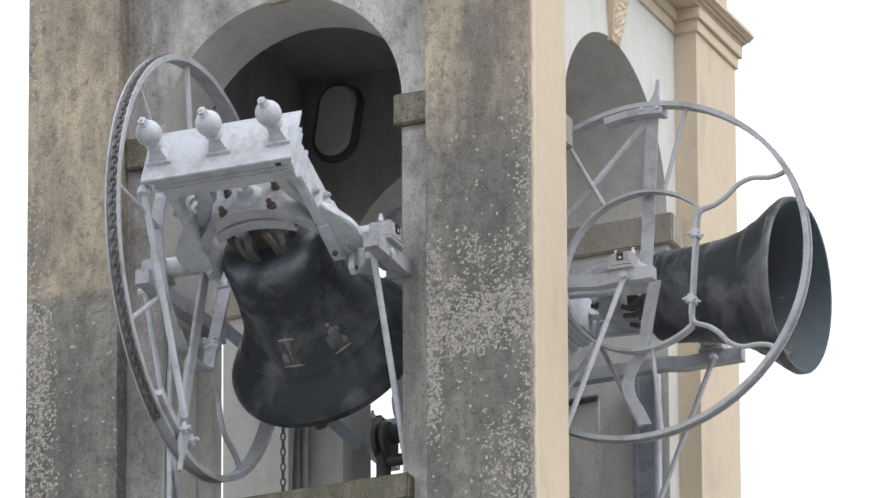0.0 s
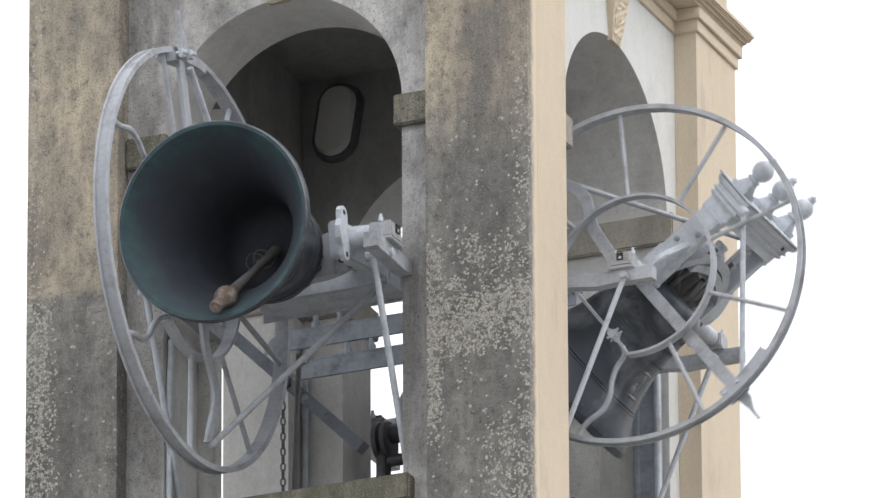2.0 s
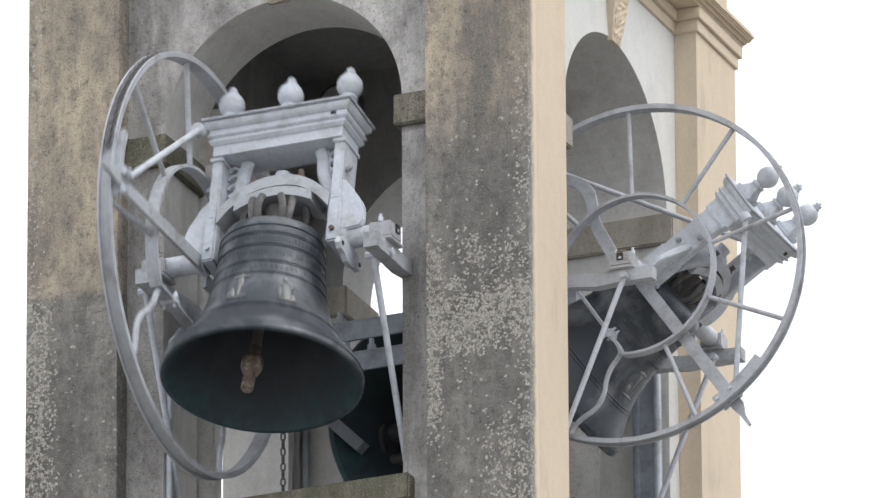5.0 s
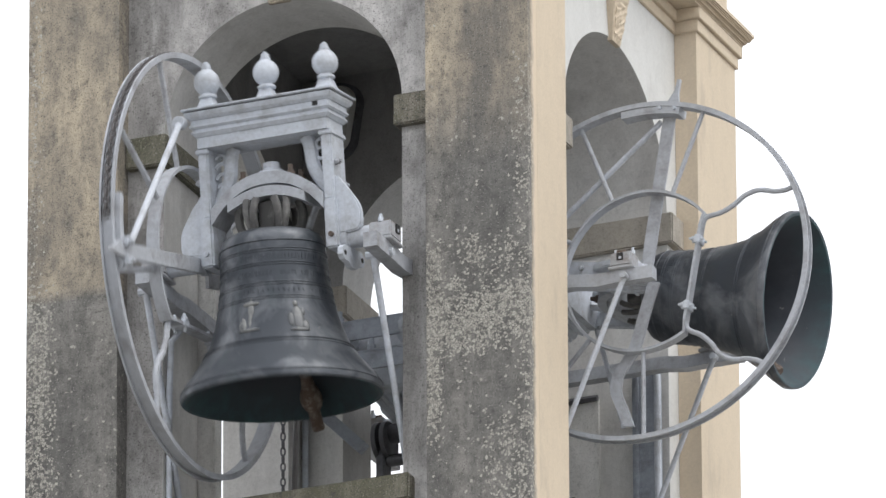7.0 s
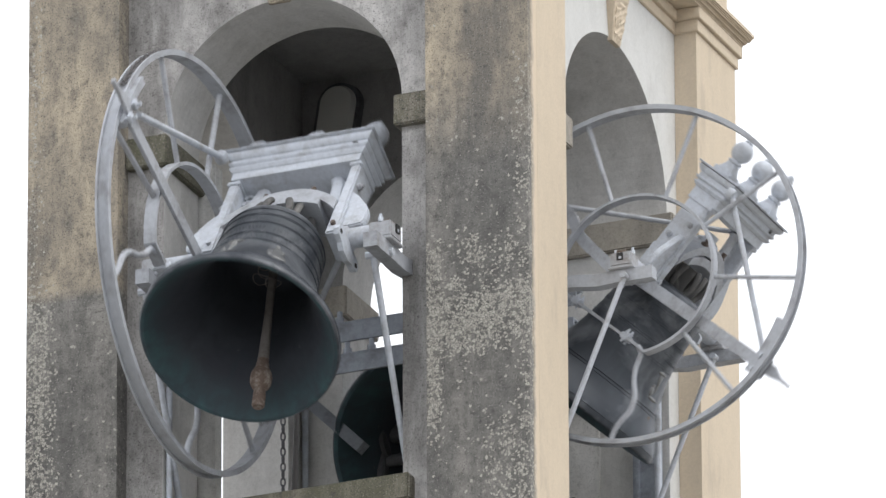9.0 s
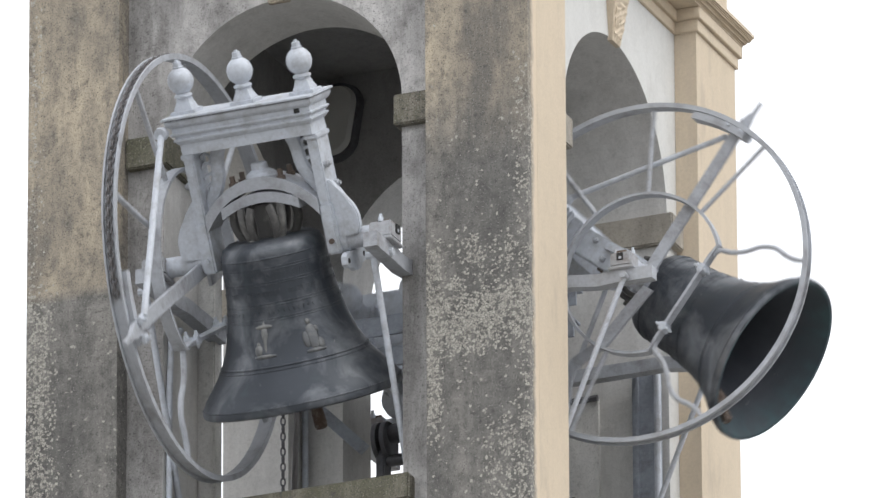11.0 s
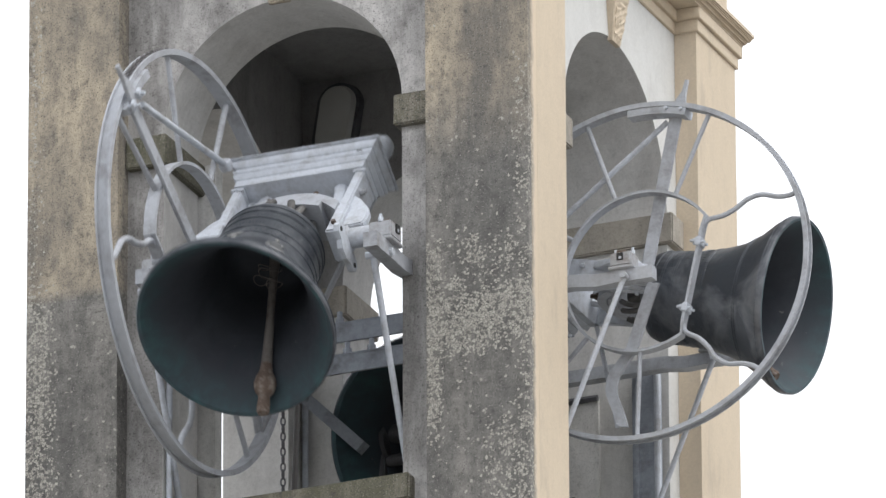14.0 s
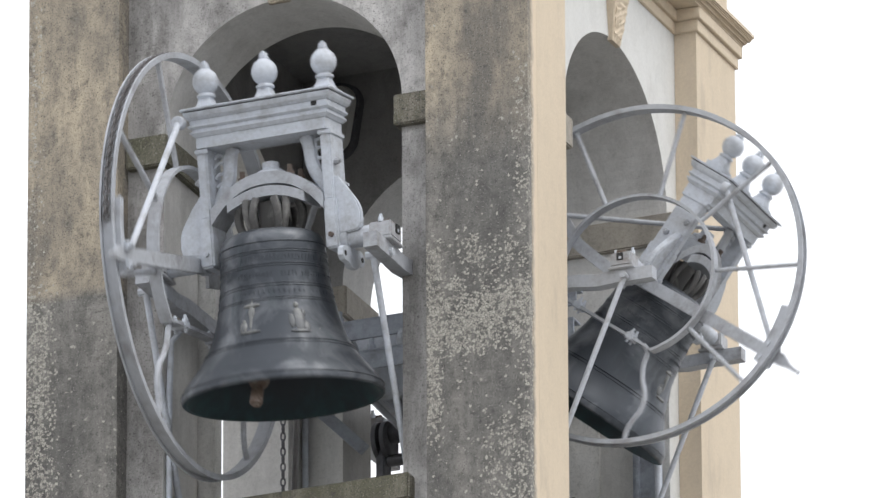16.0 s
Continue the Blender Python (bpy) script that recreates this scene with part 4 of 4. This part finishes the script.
# ---- movement ----
def motions():
    def swing(base, rows):
        return [(t, base @ Matrix.Rotation(radians(-a), 4, "X")) for t, a in rows]

    def lag(rows, reach):
        """The clapper lies on the low side of the bell: it is thrown over early as the mouth rises and falls back late."""
        ts, an = [r[0] for r in rows], [r[1] for r in rows]
        at = lambda t: float(np.interp(t, ts, an))
        return [(t, Matrix.Rotation(radians(reach * math.tanh(at(t - (0.14 if at(t + 0.05) > at(t - 0.05) else 0.36)) / 20.0)), 4, "X")) for t in ts]

    large = [
        (0.0, -66.6), (0.2, -68.7), (0.4, -63.5), (0.6, -49.9), (0.8, -27.5), (1.0, 0.5), (1.2, 28.1), (1.4, 52.8),
        (1.6, 71.3), (1.8, 80.2), (2.0, 81.2), (2.2, 78.1), (2.4, 68.7), (2.6, 53.1), (2.8, 33.3), (3.0, 11.6),
        (3.2, -14.4), (3.4, -35.7), (3.6, -52.0), (3.8, -62.0), (4.0, -66.7), (4.2, -63.6), (4.4, -54.8), (4.6, -38.7),
        (4.8, -16.4), (5.0, 10.9), (5.2, 35.5), (5.4, 55.8), (5.6, 70.1), (5.8, 76.3), (6.0, 75.2), (6.2, 67.3),
        (6.4, 52.8), (6.6, 34.3), (6.8, 14.1), (7.0, -8.7), (7.2, -29.8), (7.4, -46.9), (7.6, -57.9), (7.8, -62.4),
        (8.0, -60.9), (8.2, -52.6), (8.4, -36.7), (8.6, -15.3), (8.8, 10.5), (9.0, 33.8), (9.2, 50.3), (9.4, 63.9),
        (9.6, 70.2), (9.8, 68.8), (10.0, 60.6), (10.2, 47.4), (10.4, 29.8), (10.6, 9.7), (10.8, -12.3), (11.0, -30.3),
        (11.2, -44.1), (11.4, -52.9), (11.6, -55.9), (11.8, -52.5), (12.0, -41.9), (12.2, -22.7), (12.4, 2.3), (12.6, 27.2),
        (12.8, 47.5), (13.0, 62.1), (13.2, 72.4), (13.4, 73.5), (13.6, 67.7), (13.8, 56.1), (14.0, 38.6), (14.2, 20.2),
        (14.4, -0.6), (14.6, -21.4), (14.8, -39.6), (15.0, -52.6), (15.2, -58.2), (15.4, -57.4), (15.6, -49.0), (15.8, -32.5),
        (16.0, -9.9),
    ]
    small = [
        (0.0, 86.0), (0.2, 84.0), (0.4, 71.6), (0.6, 51.1), (0.8, 25.6), (1.0, -2.9), (1.2, -29.5), (1.4, -51.3),
        (1.6, -63.5), (1.8, -63.9), (2.0, -53.4), (2.2, -33.3), (2.4, -7.2), (2.6, 20.5), (2.8, 46.3), (3.0, 68.4),
        (3.2, 81.0), (3.4, 85.4), (3.6, 82.5), (3.8, 71.8), (4.0, 53.2), (4.2, 29.5), (4.4, 0.8), (4.6, -25.2),
        (4.8, -45.3), (5.0, -56.5), (5.2, -57.6), (5.4, -48.7), (5.6, -31.9), (5.8, -9.8), (6.0, 14.6), (6.2, 38.9),
        (6.4, 59.5), (6.6, 74.4), (6.8, 81.8), (7.0, 79.6), (7.2, 70.0), (7.4, 52.2), (7.6, 28.3), (7.8, 1.4),
        (8.0, -24.4), (8.2, -45.6), (8.4, -59.2), (8.6, -62.9), (8.8, -56.6), (9.0, -41.7), (9.2, -19.4), (9.4, 3.6),
        (9.6, 27.8), (9.8, 51.0), (10.0, 70.6), (10.2, 84.2), (10.4, 89.7), (10.6, 85.9), (10.8, 73.1), (11.0, 53.1),
        (11.2, 28.5), (11.4, 1.9), (11.6, -24.4), (11.8, -46.8), (12.0, -61.8), (12.2, -66.1), (12.4, -59.8),
        (12.6, -44.4), (12.8, -22.2), (13.0, 3.4), (13.2, 28.6), (13.4, 52.0), (13.6, 69.4), (13.8, 78.0),
        (14.0, 77.3), (14.2, 69.5), (14.4, 52.7), (14.6, 30.1), (14.8, 5.1), (15.0, -19.4), (15.2, -41.5),
        (15.4, -55.9), (15.6, -59.9), (15.8, -53.1), (16.0, -37.1),
    ]
    rear = [(0.2 * i, 12.0 - 86.0 * math.cos(2 * math.pi * (0.2 * i - 1.1) / 4.17)) for i in range(81)]
    for ob, clap, base, rows in ((large_bell, large_clapper, AXIS["large"], large), (small_bell, small_clapper, AXIS["small"], small), (rear_bell, rear_clapper, AXIS["rear"], rear)):
        walk(ob, swing(base, rows))
        walk(clap, lag(rows, 29.0))


motions()
